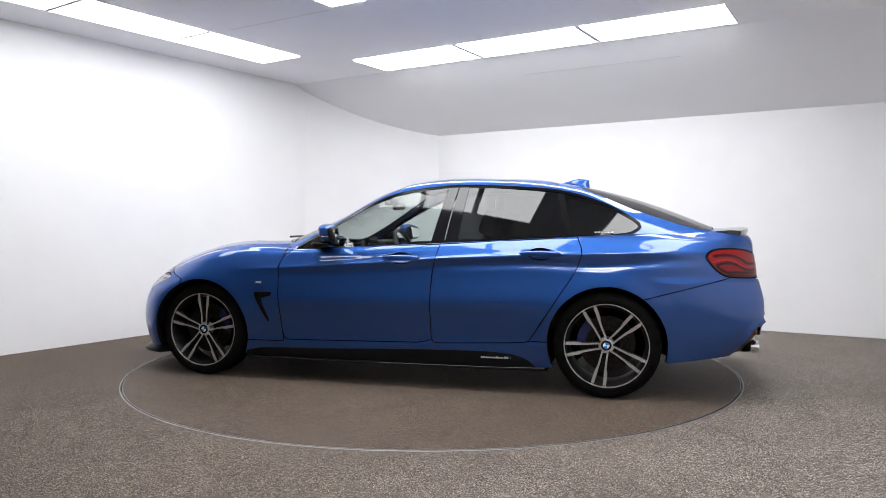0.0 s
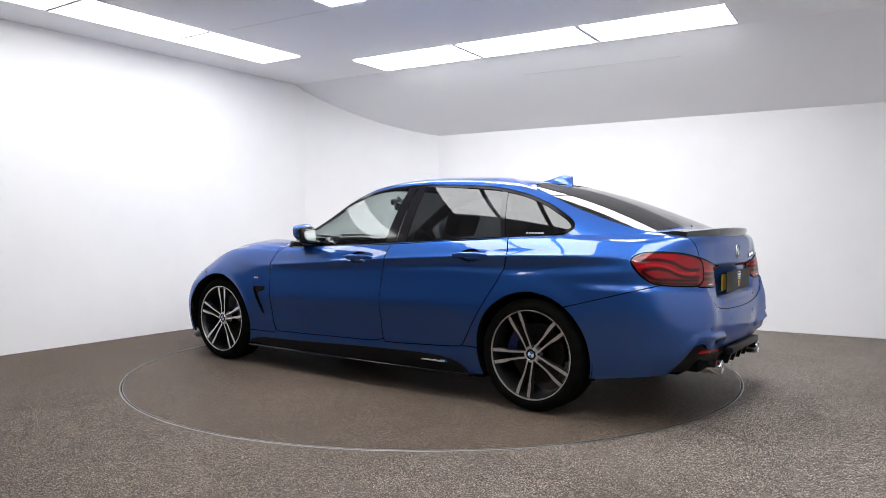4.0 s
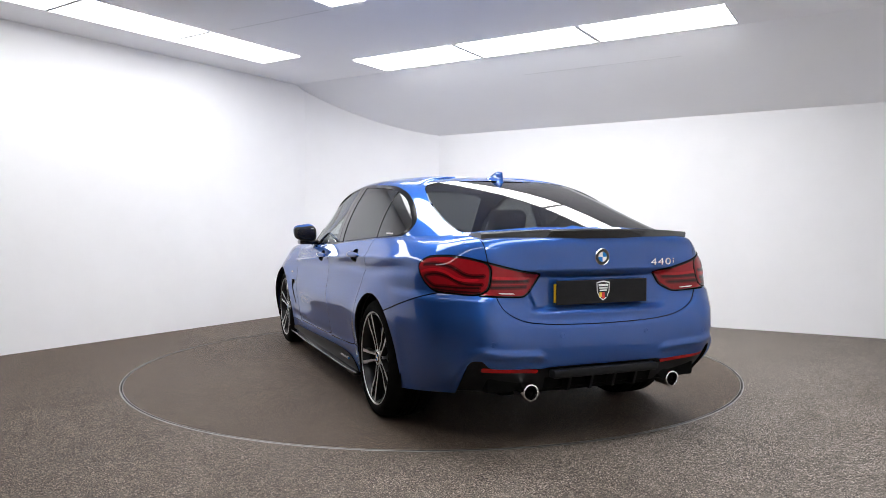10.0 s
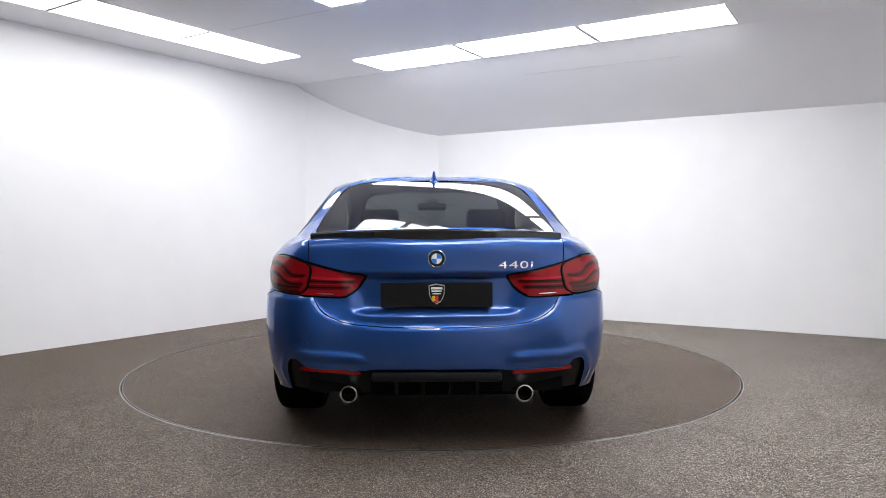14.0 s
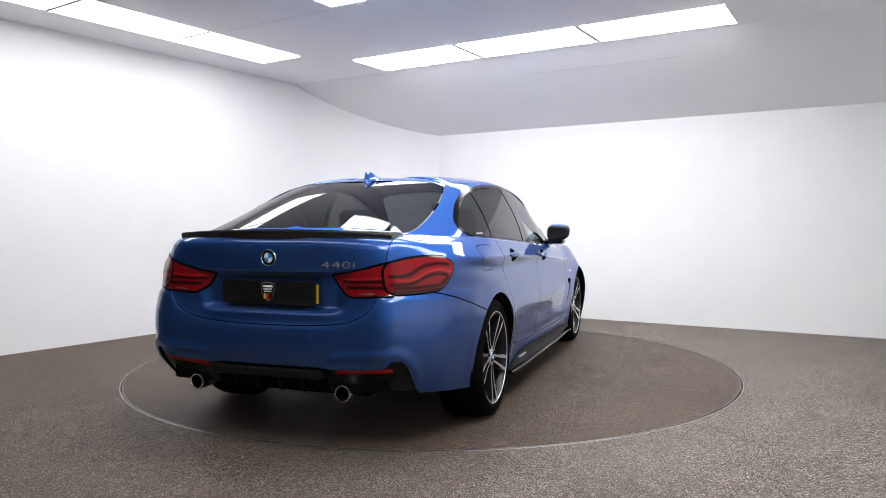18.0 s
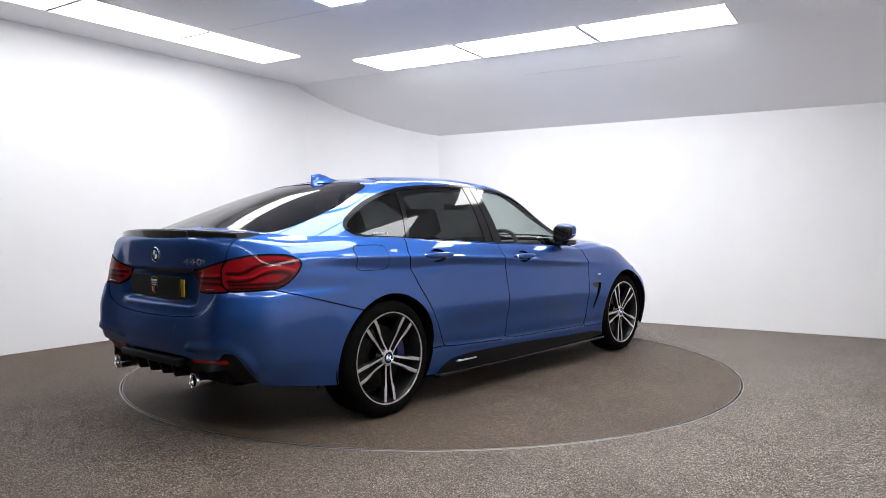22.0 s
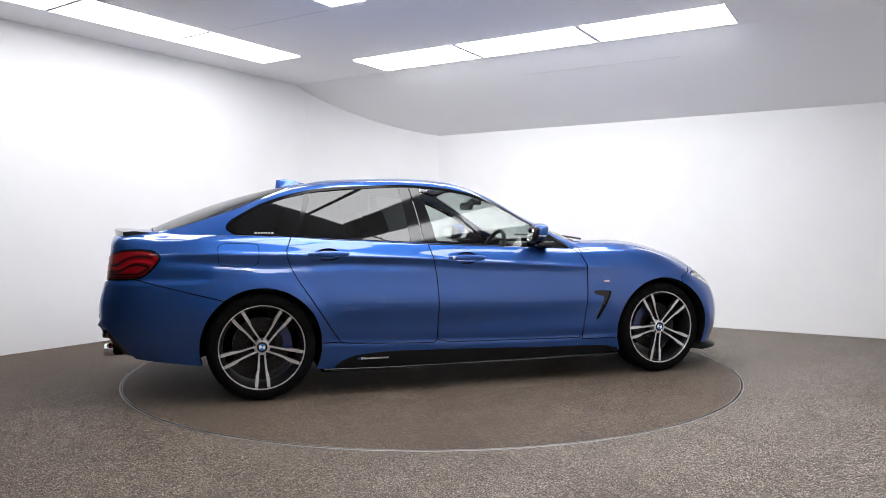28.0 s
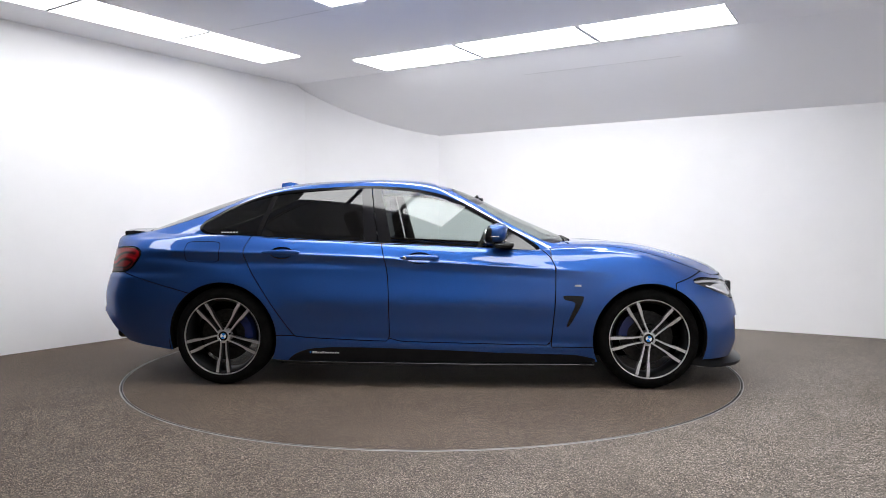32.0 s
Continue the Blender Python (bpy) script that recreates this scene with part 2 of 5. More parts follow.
def build_room():
    p0, p1, arc, q1, q0 = wall_run()
    turn = room_point(0, 5.6)
    wall_sheet("wall_west", [turn + (p1 - turn) * i / 12 for i in range(13)], WALL, "plain white painted studio wall, brightly lit")
    # added out of view, so that the car's rear reflects something dark
    wall_sheet("wall_southwest", [p0, turn], REAR_WALL, "unseen dark grey wall past the white wall, added to darken reflections")
    wall_sheet("wall_corner", arc, WALL, "white wall curving round the studio corner")
    wall_sheet("wall_north", [q1 + (q0 - q1) * i / 8 for i in range(9)], WALL, "plain white painted studio wall under a sloped ceiling")
    far = room_point(EAST, 9.6)
    wall_sheet("wall_east", [q0 + (far - q0) * i / 8 for i in range(9)], SIDE_WALL, "plain off-white painted studio wall")
    wall_sheet("wall_south", [far, p0], REAR_WALL, "plain dark grey studio wall behind the viewer")
    # ceiling: a flat field and a slope down to the north wall
    b = bmesh.new()
    fold = SLOPE / abs(Vector((-ALONG_R.y, ALONG_R.x)).dot(ALONG_L))
    rows = [(-0.2, 0.0), (0.0, 0.0), (fold, CEIL), (9.8, CEIL)]
    grid = []
    for l, _ in rows:
        grid.append([])
        for r in (-0.4, 8.6):
            p = room_point(r, l)
            z = ceiling_height(p) if l >= 0 else LOW - 0.08
            grid[-1].append((b.verts.new((p.x, p.y, z)), b.verts.new((p.x, p.y, z + 0.1))))
    for g, h in zip(grid, grid[1:]):
        b.faces.new((g[0][0], g[1][0], h[1][0], h[0][0]))
        b.faces.new((g[0][1], h[0][1], h[1][1], g[1][1]))
    tagged(part("ceiling", b, CEILING), "white ceiling sloping down towards one wall", "ceiling", kind="structure")
    # floor with a round opening for the turntable
    b = bmesh.new()
    rings = []
    for r in (TABLE_R + 0.006, 2.6, 3.4, 5.0, 14.0):
        rings.append([b.verts.new((r * math.cos(i * math.pi / 90), r * math.sin(i * math.pi / 90), 0)) for i in range(180)])
    for p, q in zip(rings, rings[1:]):
        for i in range(180):
            b.faces.new((p[i], q[i], q[(i + 1) % 180], p[(i + 1) % 180]))
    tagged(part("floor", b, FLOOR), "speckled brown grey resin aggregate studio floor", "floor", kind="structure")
    b = lathe([(TABLE_R + 0.014, 0.0015), (TABLE_R + 0.006, 0.003), (TABLE_R + 0.006, -0.06), (TABLE_R - 0.3, -0.06)], 180)
    tagged(part("floor_ring", turned(b, Matrix.Rotation(radians(90), 4, "X")), STEEL, smooth=30), "thin metal edging ring set in the floor", "trim", kind="structure")


def build_turntable():
    table = empty("turntable")
    tagged(table, "round floor turntable with speckled resin surface and metal rim", "turntable")
    b = lathe([(0.001, 0.0), (0.8, 0.0), (1.6, 0.0), (TABLE_R - 0.009, 0.0), (TABLE_R - 0.009, -0.05)], 180)
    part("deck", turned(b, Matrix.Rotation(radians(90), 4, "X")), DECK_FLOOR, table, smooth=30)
    b = lathe([(TABLE_R - 0.009, -0.04), (TABLE_R - 0.009, 0.003), (TABLE_R - 0.005, 0.003), (TABLE_R - 0.005, -0.04)], 180)
    part("rim", turned(b, Matrix.Rotation(radians(90), 4, "X")), STEEL, table, "thin metal rim", smooth=30)
    return table


def build_ceiling_lights():
    def lamp(start, along, across, length, width=0.57, glow=GLOW):
        """A flat light panel from its corner, with a thin frame."""
        light = empty("ceiling_light")
        a, c = along.normalized(), across.normalized()
        mid = start + a * length / 2 + c * width / 2
        light.matrix_basis = Matrix.Translation((mid.x, mid.y, CEIL)) @ Matrix.Rotation(math.atan2(a.y, a.x), 4, "Z")
        tagged(light, "lit flat rectangular panel light fixed under the ceiling", "ceiling light", "ceiling panel lights")
        hl, hw = length / 2, width / 2
        part("diffuser", block(-hl + 0.006, hl - 0.006, -hw + 0.004, hw - 0.004, -0.012, 0.0, 0.002), glow, light, "glowing white diffuser")
        for x in (-hl, hl - 0.006):
            part("end_cap", block(x, x + 0.006, -hw, hw, -0.0125, 0.002), CEILING, light)
        for y in (-hw - 0.012, hw - 0.002):
            part("edge_trim", block(-hl, hl, y, y + 0.014, -0.003, 0.002), CEILING, light)
    rn = Vector((ALONG_R.y, -ALONG_R.x))
    ln = Vector((-ALONG_L.y, ALONG_L.x))
    for i in range(3):
        lamp(Vector((-0.51, 2.36)) + ALONG_R * 1.21 * i, ALONG_R, rn, 1.178, 0.57, GLOW_MID)
    for i in range(3):
        lamp(Vector((-1.76, 2.01)) + ALONG_L * 1.125 * i, ALONG_L, ln, 1.105, 0.53, GLOW_SOFT)
    first = Vector((-0.78, 0.05))
    for i in range(3):
        lamp(first + ALONG_R * 0.655 * i, ALONG_R, rn, 0.605, 1.47)
    for i in range(4):
        lamp(first + ALONG_R * 2.66 + rn * (-0.9 + 1.21 * i), rn, ALONG_R, 1.185)
    for i in range(4):
        lamp(first + ALONG_R * (-0.5 + 1.21 * i) + rn * 3.2, ALONG_R, rn, 1.185, 0.18, GLOW_DIM)
    # extra row out of view, added to brighten the east wall and nearby floor
    for i in range(4):
        lamp(first + ALONG_R * 6.2 + rn * (-0.6 + 1.21 * i), rn, ALONG_R, 1.185, 0.53, GLOW_SOFT)
    # board joints in the ceiling
    for p, q in (((-1.75, 0.75), (-0.80, 0.15)), ((0.95, 1.95), (2.3, 1.1))):
        p, q = Vector(p), Vector(q)
        b = block(0, (q - p).length, -0.001, 0.001, -0.001, 0.0)
        z = min(ceiling_height(p), ceiling_height(q))
        tagged(part("ceiling_joint", turned(b, Matrix.Translation((p.x, p.y, z)) @ Matrix.Rotation(math.atan2((q - p).y, (q - p).x), 4, "Z")), STEEL), "fine joint line between ceiling boards", "trim", kind="structure")


# ---- the car's skin: nested loops from the rear centre round the side to the front centre ----
def spline(p, m):
    """A smooth curve through p[0], p[1], ... along axis 0, with m steps a span and chord-length knots."""
    p = np.asarray(p, float)
    n = len(p)
    h = np.maximum(np.linalg.norm(np.diff(p, axis=0), axis=-1), 1e-4)[..., None]
    s = np.diff(p, axis=0) / h
    d = np.empty_like(p)
    d[1:-1] = (h[1:] * s[:-1] + h[:-1] * s[1:]) / (h[1:] + h[:-1])
    d[0], d[-1] = 1.5 * s[0] - 0.5 * d[1], 1.5 * s[-1] - 0.5 * d[-2]
    out = []
    for i in range(n - 1):
        for t in np.arange(m) / m:
            a, b, c, e = 2 * t**3 - 3 * t**2 + 1, t**3 - 2 * t**2 + t, -2 * t**3 + 3 * t**2, t**3 - t**2
            out.append(a * p[i] + b * h[i] * d[i] + c * p[i + 1] + e * h[i] * d[i + 1])
    out.append(p[-1])
    return np.array(out)


def loop(points, m):
    """A loop of stations, mirrored past both ends so that it crosses the centre plane squarely."""
    p = [Vector(q) for q in points]
    flip = lambda q: Vector((q.x, -q.y, q.z))
    full = spline([flip(p[1])] + p + [flip(p[-2])], m)
    full = full[m:-m]
    full[0, 1] = full[-1, 1] = 0.0
    return full


def surface(loops, m, k):
    """A grid (rows along the loops' stack, columns along the loops) of points."""
    return spline(np.array([loop(q, m) for q in loops]), k)


def calmed(g, weight, times):
    """Smooth a grid along its loops, where weight(points) is above zero."""
    w = weight(g)[:, 1:-1, None] * 0.5
    for _ in range(times):
        g[:, 1:-1] += w * ((g[:, :-2] + g[:, 2:]) / 2 - g[:, 1:-1])
    return g


def grid_skin(g, calm=0):
    """Points, normals and triangles of a grid; the normals may be evened out."""
    r, c, _ = g.shape
    idx = np.arange(r * c).reshape(r, c)
    a, b, d, e = idx[:-1, :-1].ravel(), idx[:-1, 1:].ravel(), idx[1:, 1:].ravel(), idx[1:, :-1].ravel()
    f = np.concatenate([np.stack([a, d, b], 1), np.stack([a, e, d], 1)])
    v = g.reshape(-1, 3)
    area = np.cross(v[f[:, 1]] - v[f[:, 0]], v[f[:, 2]] - v[f[:, 0]])
    nrm = np.zeros_like(v)
    for i in range(3):
        np.add.at(nrm, f[:, i], area)
    m = nrm.reshape(g.shape)
    for _ in range(calm):
        m /= np.maximum(np.linalg.norm(m, axis=-1, keepdims=True), 1e-12)
        m[:, 1:-1] = m[:, 1:-1] * 0.5 + (m[:, :-2] + m[:, 2:]) * 0.25
        m[1:-1] = m[1:-1] * 0.5 + (m[:-2] + m[2:]) * 0.25
    nrm[np.abs(v[:, 1]) < 1e-6, 1] = 0
    nrm /= np.maximum(np.linalg.norm(nrm, axis=1, keepdims=True), 1e-12)
    good = np.linalg.norm(area, axis=1) > 1e-10
    return v, nrm, f[good]


def keep(skin, d):
    """The part of a skin where d is below zero, cut cleanly along d = 0."""
    v, n, f = skin
    s = d < 0
    c = s[f].sum(1)
    tri, nv, nn, cache = [], [], [], {}
    for t in f[(c == 1) | (c == 2)]:
        poly = []
        for i in range(3):
            a, b = int(t[i]), int(t[(i + 1) % 3])
            if s[a]:
                poly.append(a)
            if s[a] != s[b]:
                key = (min(a, b), max(a, b))
                if key not in cache:
                    w = d[key[0]] / (d[key[0]] - d[key[1]])
                    cache[key] = len(v) + len(nv)
                    nv.append(v[key[0]] * (1 - w) + v[key[1]] * w)
                    nn.append(n[key[0]] * (1 - w) + n[key[1]] * w)
                poly.append(cache[key])
        for i in range(1, len(poly) - 1):
            tri.append((poly[0], poly[i], poly[i + 1]))
    f = np.concatenate([f[c == 3], np.array(tri, int).reshape(-1, 3)])
    if nv:
        v, n = np.concatenate([v, nv]), np.concatenate([n, nn])
    used, f = np.unique(f, return_inverse=True)
    return v[used], n[used], f.reshape(-1, 3)


def split(skin, fn, gap=0.006):
    """Cut a panel out of a skin: the panel and the rest, with a gap between them."""
    d = fn(skin[0])
    return keep(skin, d + gap / 2), keep(skin, gap / 2 - d)


def refined(skin, fn, reach, times=1):
    """Finer triangles where fn is within reach of zero."""
    for _ in range(times):
        v, n, f = skin
        near = (np.abs(fn(v)) < reach)[f].any(1)
        t = f[near]
        k = len(v)
        mids = [(t[:, i], t[:, (i + 1) % 3]) for i in range(3)]
        nv = [(v[a] + v[b]) / 2 for a, b in mids]
        nn = [(n[a] + n[b]) / 2 for a, b in mids]
        m = len(t)
        ab, bc, ca = k + np.arange(m), k + m + np.arange(m), k + 2 * m + np.arange(m)
        new_f = np.concatenate([np.stack(q, 1) for q in ((t[:, 0], ab, ca), (ab, t[:, 1], bc), (ca, bc, t[:, 2]), (ab, bc, ca))])
        skin = np.concatenate([v, *nv]), np.concatenate([n, *nn]), np.concatenate([f[~near], new_f])
    return skin


def welded(skin):
    """Join points that lie on one another."""
    v, n, f = skin
    _, first, back = np.unique(np.round(v, 6), axis=0, return_index=True, return_inverse=True)
    f = back.reshape(-1)[f]
    return v[first], n[first], f[(f[:, 0] != f[:, 1]) & (f[:, 1] != f[:, 2]) & (f[:, 0] != f[:, 2])]


def mirrored(skin):
    return skin[0] * (1, -1, 1), skin[1] * (1, -1, 1), skin[2][:, ::-1]


def joined(*skins):
    vs, ns, fs, at = [], [], [], 0
    for v, n, f in skins:
        vs.append(v), ns.append(n), fs.append(f + at)
        at += len(v)
    return np.concatenate(vs), np.concatenate(ns), np.concatenate(fs)


def pushed(skin, d):
    return skin[0] + skin[1] * d, skin[1], skin[2]


def fitted(skin, axis, terms, calm):
    """A calm sheet of glass: one coordinate becomes a low polynomial of the others; the normals lean towards a lower one."""
    v, n, f = skin
    made, m = [], []
    for basis in (terms, calm):
        k, *_ = np.linalg.lstsq(np.stack(basis(v), 1), v[:, axis], rcond=None)
        made.append(np.stack(basis(v), 1) @ k)
        slope = np.zeros_like(v)
        slope[:, axis] = 1
        for a in range(3):
            if a != axis:
                step = np.zeros(3)
                step[a] = 1e-4
                slope[:, a] = -((np.stack(basis(v + step), 1) - np.stack(basis(v - step), 1)) @ k) / 2e-4
        m.append(slope)
    out = v.copy()
    out[:, axis] = made[0]
    m = m[0] * 0.4 + m[1] * 0.6
    m /= np.linalg.norm(m, axis=1, keepdims=True)
    m *= np.sign((m * n).sum(1, keepdims=True))
    return out, m, f


def side_terms(p):
    x, z = p[:, 0], p[:, 2] - 1.1
    return [0 * x + 1, x, x * x, x**3, x**4, z, z * x, z * x * x, z * z, z * z * x]


def side_bend(p):
    x, z = p[:, 0], p[:, 2] - 1.1
    return [0 * x + 1, x, x * x, x**3, z, z * x, z * z]


def back_terms(p):
    x, y = p[:, 0] + 1.6, p[:, 1] ** 2
    return [0 * x + 1, x, x * x, x**3, y, y * x, y * x * x, y * y, y * y * x]


def back_bend(p):
    x, y = p[:, 0] + 1.6, p[:, 1] ** 2
    return [0 * x + 1, x, x * x, y, y * x]


def sheet(name, skin, mat, parent, label="", rim=0.014):
    """A skin becomes a mesh with its edges turned inwards by rim."""
    v, n, f = skin
    face_count = len(f)
    n = n / np.maximum(np.linalg.norm(n, axis=1, keepdims=True), 1e-9)
    if rim:
        e = np.concatenate([f[:, [0, 1]], f[:, [1, 2]], f[:, [2, 0]]])
        key = np.sort(e, axis=1)
        _, first, count = np.unique(key, axis=0, return_index=True, return_counts=True)
        e = e[first[count == 1]]
        e = e[~((np.abs(v[e[:, 0], 1]) < 1e-5) & (np.abs(v[e[:, 1], 1]) < 1e-5))]
        a, b = e[:, 0], e[:, 1]
        side = np.cross(v[b] - v[a], n[a])
        side /= np.maximum(np.linalg.norm(side, axis=1, keepdims=True), 1e-9)
        k, m = len(v), len(e)
        v = np.concatenate([v, v[a], v[b], v[a] - n[a] * rim, v[b] - n[b] * rim])
        n = np.concatenate([n, side, side, side, side])
        i = np.arange(m)
        f = np.concatenate([f, np.stack([k + m + i, k + i, k + 2 * m + i], 1), np.stack([k + m + i, k + 2 * m + i, k + 3 * m + i], 1)])
    me = bpy.data.meshes.new(name)
    me.from_pydata(v.tolist(), [], f.tolist())
    me.polygons.foreach_set("use_smooth", [True] * len(me.polygons))
    me.normals_split_custom_set_from_vertices(n.tolist())
    me.materials.append(mat)
    if rim > 0.01:
        me.materials.append(GAP)
        me.polygons.foreach_set("material_index", [int(i >= face_count) for i in range(len(me.polygons))])
    ob = new(name, me)
    ob.parent = parent
    return tagged(ob, label)


def rounded(points, times=2):
    """Corner cutting."""
    p = np.array(points, float)
    for _ in range(times):
        q = np.roll(p, -1, axis=0)
        p = np.stack([0.8 * p + 0.2 * q, 0.2 * p + 0.8 * q], 1).reshape(-1, 2)
    return p


REAR_HUB, FRONT_HUB = np.array((-1.405, 0.328)), np.array((1.405, 0.328))


def flat(v, how):
    """Two coordinates in which a panel's outline is drawn: a side, back or plan view, or unrolled round a corner."""
    if how == "rear":
        return np.stack([np.arctan2(v[:, 1], -1.4 - v[:, 0]) * 0.9, v[:, 2]], 1)
    if how == "front":
        return np.stack([np.arctan2(v[:, 1], v[:, 0] - 1.2) * 0.9, v[:, 2]], 1)
    return v[:, ["xyz".index(c) for c in how]]


def inside(points, how, times=2):
    """Signed distance to an outline, below zero inside."""
    p = rounded(points, times) if times else np.array(points, float)
    if how in ("rear", "front"):
        p = p * (radians(1) * 0.9, 1)
    q = np.roll(p, -1, axis=0)

    def fn(v):
        x = flat(v, how)
        best, odd = np.full(len(x), 1e9), np.zeros(len(x), bool)
        for a, b in zip(p, q):
            e = b - a
            t = np.clip(((x - a) @ e) / (e @ e + 1e-12), 0, 1)
            best = np.minimum(best, np.linalg.norm(x - a - t[:, None] * e, axis=1))
            up = (a[1] > x[:, 1]) != (b[1] > x[:, 1])
            with np.errstate(divide="ignore", invalid="ignore"):
                odd ^= up & (x[:, 0] < (b[0] - a[0]) * (x[:, 1] - a[1]) / (b[1] - a[1] + 1e-15) + a[0])
        return np.where(odd, -best, best)
    return fn


def stroke(points, how, width):
    """Signed distance to a line of that width."""
    p = spline([(*q, 0) for q in points], 6)[:, :2]
    if how in ("rear", "front"):
        p = p * (radians(1) * 0.9, 1)

    def fn(v):
        x = flat(v, how)
        best = np.full(len(x), 1e9)
        for a, b in zip(p, p[1:]):
            e = b - a
            t = np.clip(((x - a) @ e) / (e @ e + 1e-12), 0, 1)
            best = np.minimum(best, np.linalg.norm(x - a - t[:, None] * e, axis=1))
        return best - width / 2
    return fn


def both(*fns):
    return lambda v: np.max([f(v) for f in fns], axis=0)


def either(*fns):
    return lambda v: np.min([f(v) for f in fns], axis=0)


def grown(fn, d):
    return lambda v: fn(v) - d


def beyond(axis, value, sign=1):
    """Below zero where the coordinate is past value."""
    return lambda v: sign * (value - v[:, "xyz".index(axis)])


def disc(hub, r):
    return lambda v: np.hypot(v[:, 0] - hub[0], v[:, 2] - hub[1]) - r


def ease(x, a, b):
    t = np.clip((x - a) / (b - a), 0, 1)
    return t * t * (3 - 2 * t)


# stations: rear centre, mid, near corner, corner, quarter, rear wheel, rear door, pillar, front door, front post, front wheel, wing, corner, mid, centre
SKIRT = [(-2.285, 0, 0.275), (-2.275, 0.38, 0.272), (-2.21, 0.62, 0.275), (-2.07, 0.745, 0.264), (-1.8, 0.835, 0.235), (-1.4, 0.845, 0.205), (-1, 0.845, 0.168), (-0.35, 0.845, 0.165), (0.3, 0.845, 0.162), (0.85, 0.84, 0.164), (1.4, 0.84, 0.19), (1.82, 0.83, 0.2), (1.97, 0.66, 0.19), (2.08, 0.38, 0.19), (2.13, 0, 0.19)]
SILL = [(-2.335, 0, 0.42), (-2.32, 0.38, 0.42), (-2.295, 0.635, 0.42), (-2.18, 0.755, 0.42), (-1.8, 0.855, 0.41), (-1.4, 0.88, 0.38), (-1, 0.87, 0.34), (-0.35, 0.862, 0.33), (0.3, 0.86, 0.325), (0.85, 0.862, 0.32), (1.4, 0.875, 0.32), (1.82, 0.86, 0.33), (2, 0.695, 0.33), (2.105, 0.38, 0.32), (2.17, 0, 0.32)]
WAIST = [(-2.34, 0, 0.56), (-2.325, 0.38, 0.565), (-2.312, 0.64, 0.6), (-2.19, 0.768, 0.61), (-1.8, 0.875, 0.6), (-1.4, 0.9, 0.6), (-1, 0.906, 0.57), (-0.35, 0.898, 0.55), (0.3, 0.893, 0.54), (0.85, 0.89, 0.53), (1.4, 0.898, 0.55), (1.82, 0.865, 0.49), (2, 0.695, 0.47), (2.1, 0.38, 0.45), (2.18, 0, 0.45)]
FLANK = [(-2.315, 0, 0.69), (-2.3, 0.38, 0.7), (-2.283, 0.63, 0.735), (-2.135, 0.777, 0.745), (-1.8, 0.872, 0.755), (-1.4, 0.89, 0.775), (-1, 0.886, 0.77), (-0.35, 0.876, 0.75), (0.3, 0.872, 0.725), (0.85, 0.876, 0.7), (1.42, 0.893, 0.67), (1.8, 0.845, 0.59), (1.975, 0.688, 0.565), (2.085, 0.38, 0.545), (2.16, 0, 0.54)]
CREASE = [(-2.31, 0, 0.86), (-2.295, 0.38, 0.86), (-2.265, 0.615, 0.86), (-2.125, 0.765, 0.87), (-1.78, 0.868, 0.89), (-1.4, 0.882, 0.893), (-1, 0.884, 0.88), (-0.35, 0.876, 0.851), (0.3, 0.87, 0.808), (0.85, 0.868, 0.776), (1.42, 0.872, 0.735), (1.78, 0.805, 0.655), (1.94, 0.665, 0.64), (2.06, 0.38, 0.625), (2.13, 0, 0.62)]
SHOULDER = [(-2.285, 0, 1.005), (-2.275, 0.38, 1), (-2.225, 0.6, 0.99), (-2.05, 0.735, 0.965), (-1.76, 0.815, 0.965), (-1.4, 0.842, 0.965), (-1, 0.848, 0.948), (-0.35, 0.848, 0.918), (0.3, 0.845, 0.888), (0.85, 0.838, 0.858), (1.4, 0.828, 0.828), (1.7, 0.745, 0.745), (1.86, 0.625, 0.718), (2.02, 0.38, 0.692), (2.085, 0, 0.688)]
DECK = [(-2.2, 0, 1.035), (-2.19, 0.38, 1.03), (-2.13, 0.59, 1.015), (-1.93, 0.715, 0.99), (-1.69, 0.785, 0.995), (-1.39, 0.815, 0.992), (-1, 0.828, 0.973), (-0.35, 0.832, 0.942), (0.28, 0.826, 0.913), (0.74, 0.812, 0.888), (1.15, 0.765, 0.909), (1.33, 0.7, 0.903), (1.46, 0.6, 0.898), (1.6, 0.36, 0.886), (1.62, 0, 0.888)]
BELT = [(-2.08, 0, 1.047), (-2.07, 0.38, 1.042), (-2.03, 0.575, 1.03), (-1.86, 0.685, 1.012), (-1.63, 0.755, 1.012), (-1.38, 0.79, 1.004), (-1, 0.81, 0.985), (-0.35, 0.82, 0.952), (0.25, 0.81, 0.925), (0.62, 0.79, 0.905), (0.76, 0.755, 0.908), (0.8, 0.69, 0.928), (0.86, 0.57, 0.947), (0.95, 0.37, 0.954), (0.98, 0, 0.956)]
PANE = [(-1.62, 0, 1.236), (-1.6, 0.34, 1.223), (-1.61, 0.508, 1.189), (-1.56, 0.607, 1.155), (-1.5, 0.693, 1.13), (-1.27, 0.73, 1.13), (-0.93, 0.742, 1.14), (-0.36, 0.753, 1.14), (0.1, 0.75, 1.12), (0.36, 0.715, 1.09), (0.44, 0.668, 1.085), (0.47, 0.62, 1.092), (0.5, 0.51, 1.11), (0.55, 0.33, 1.127), (0.57, 0, 1.135)]
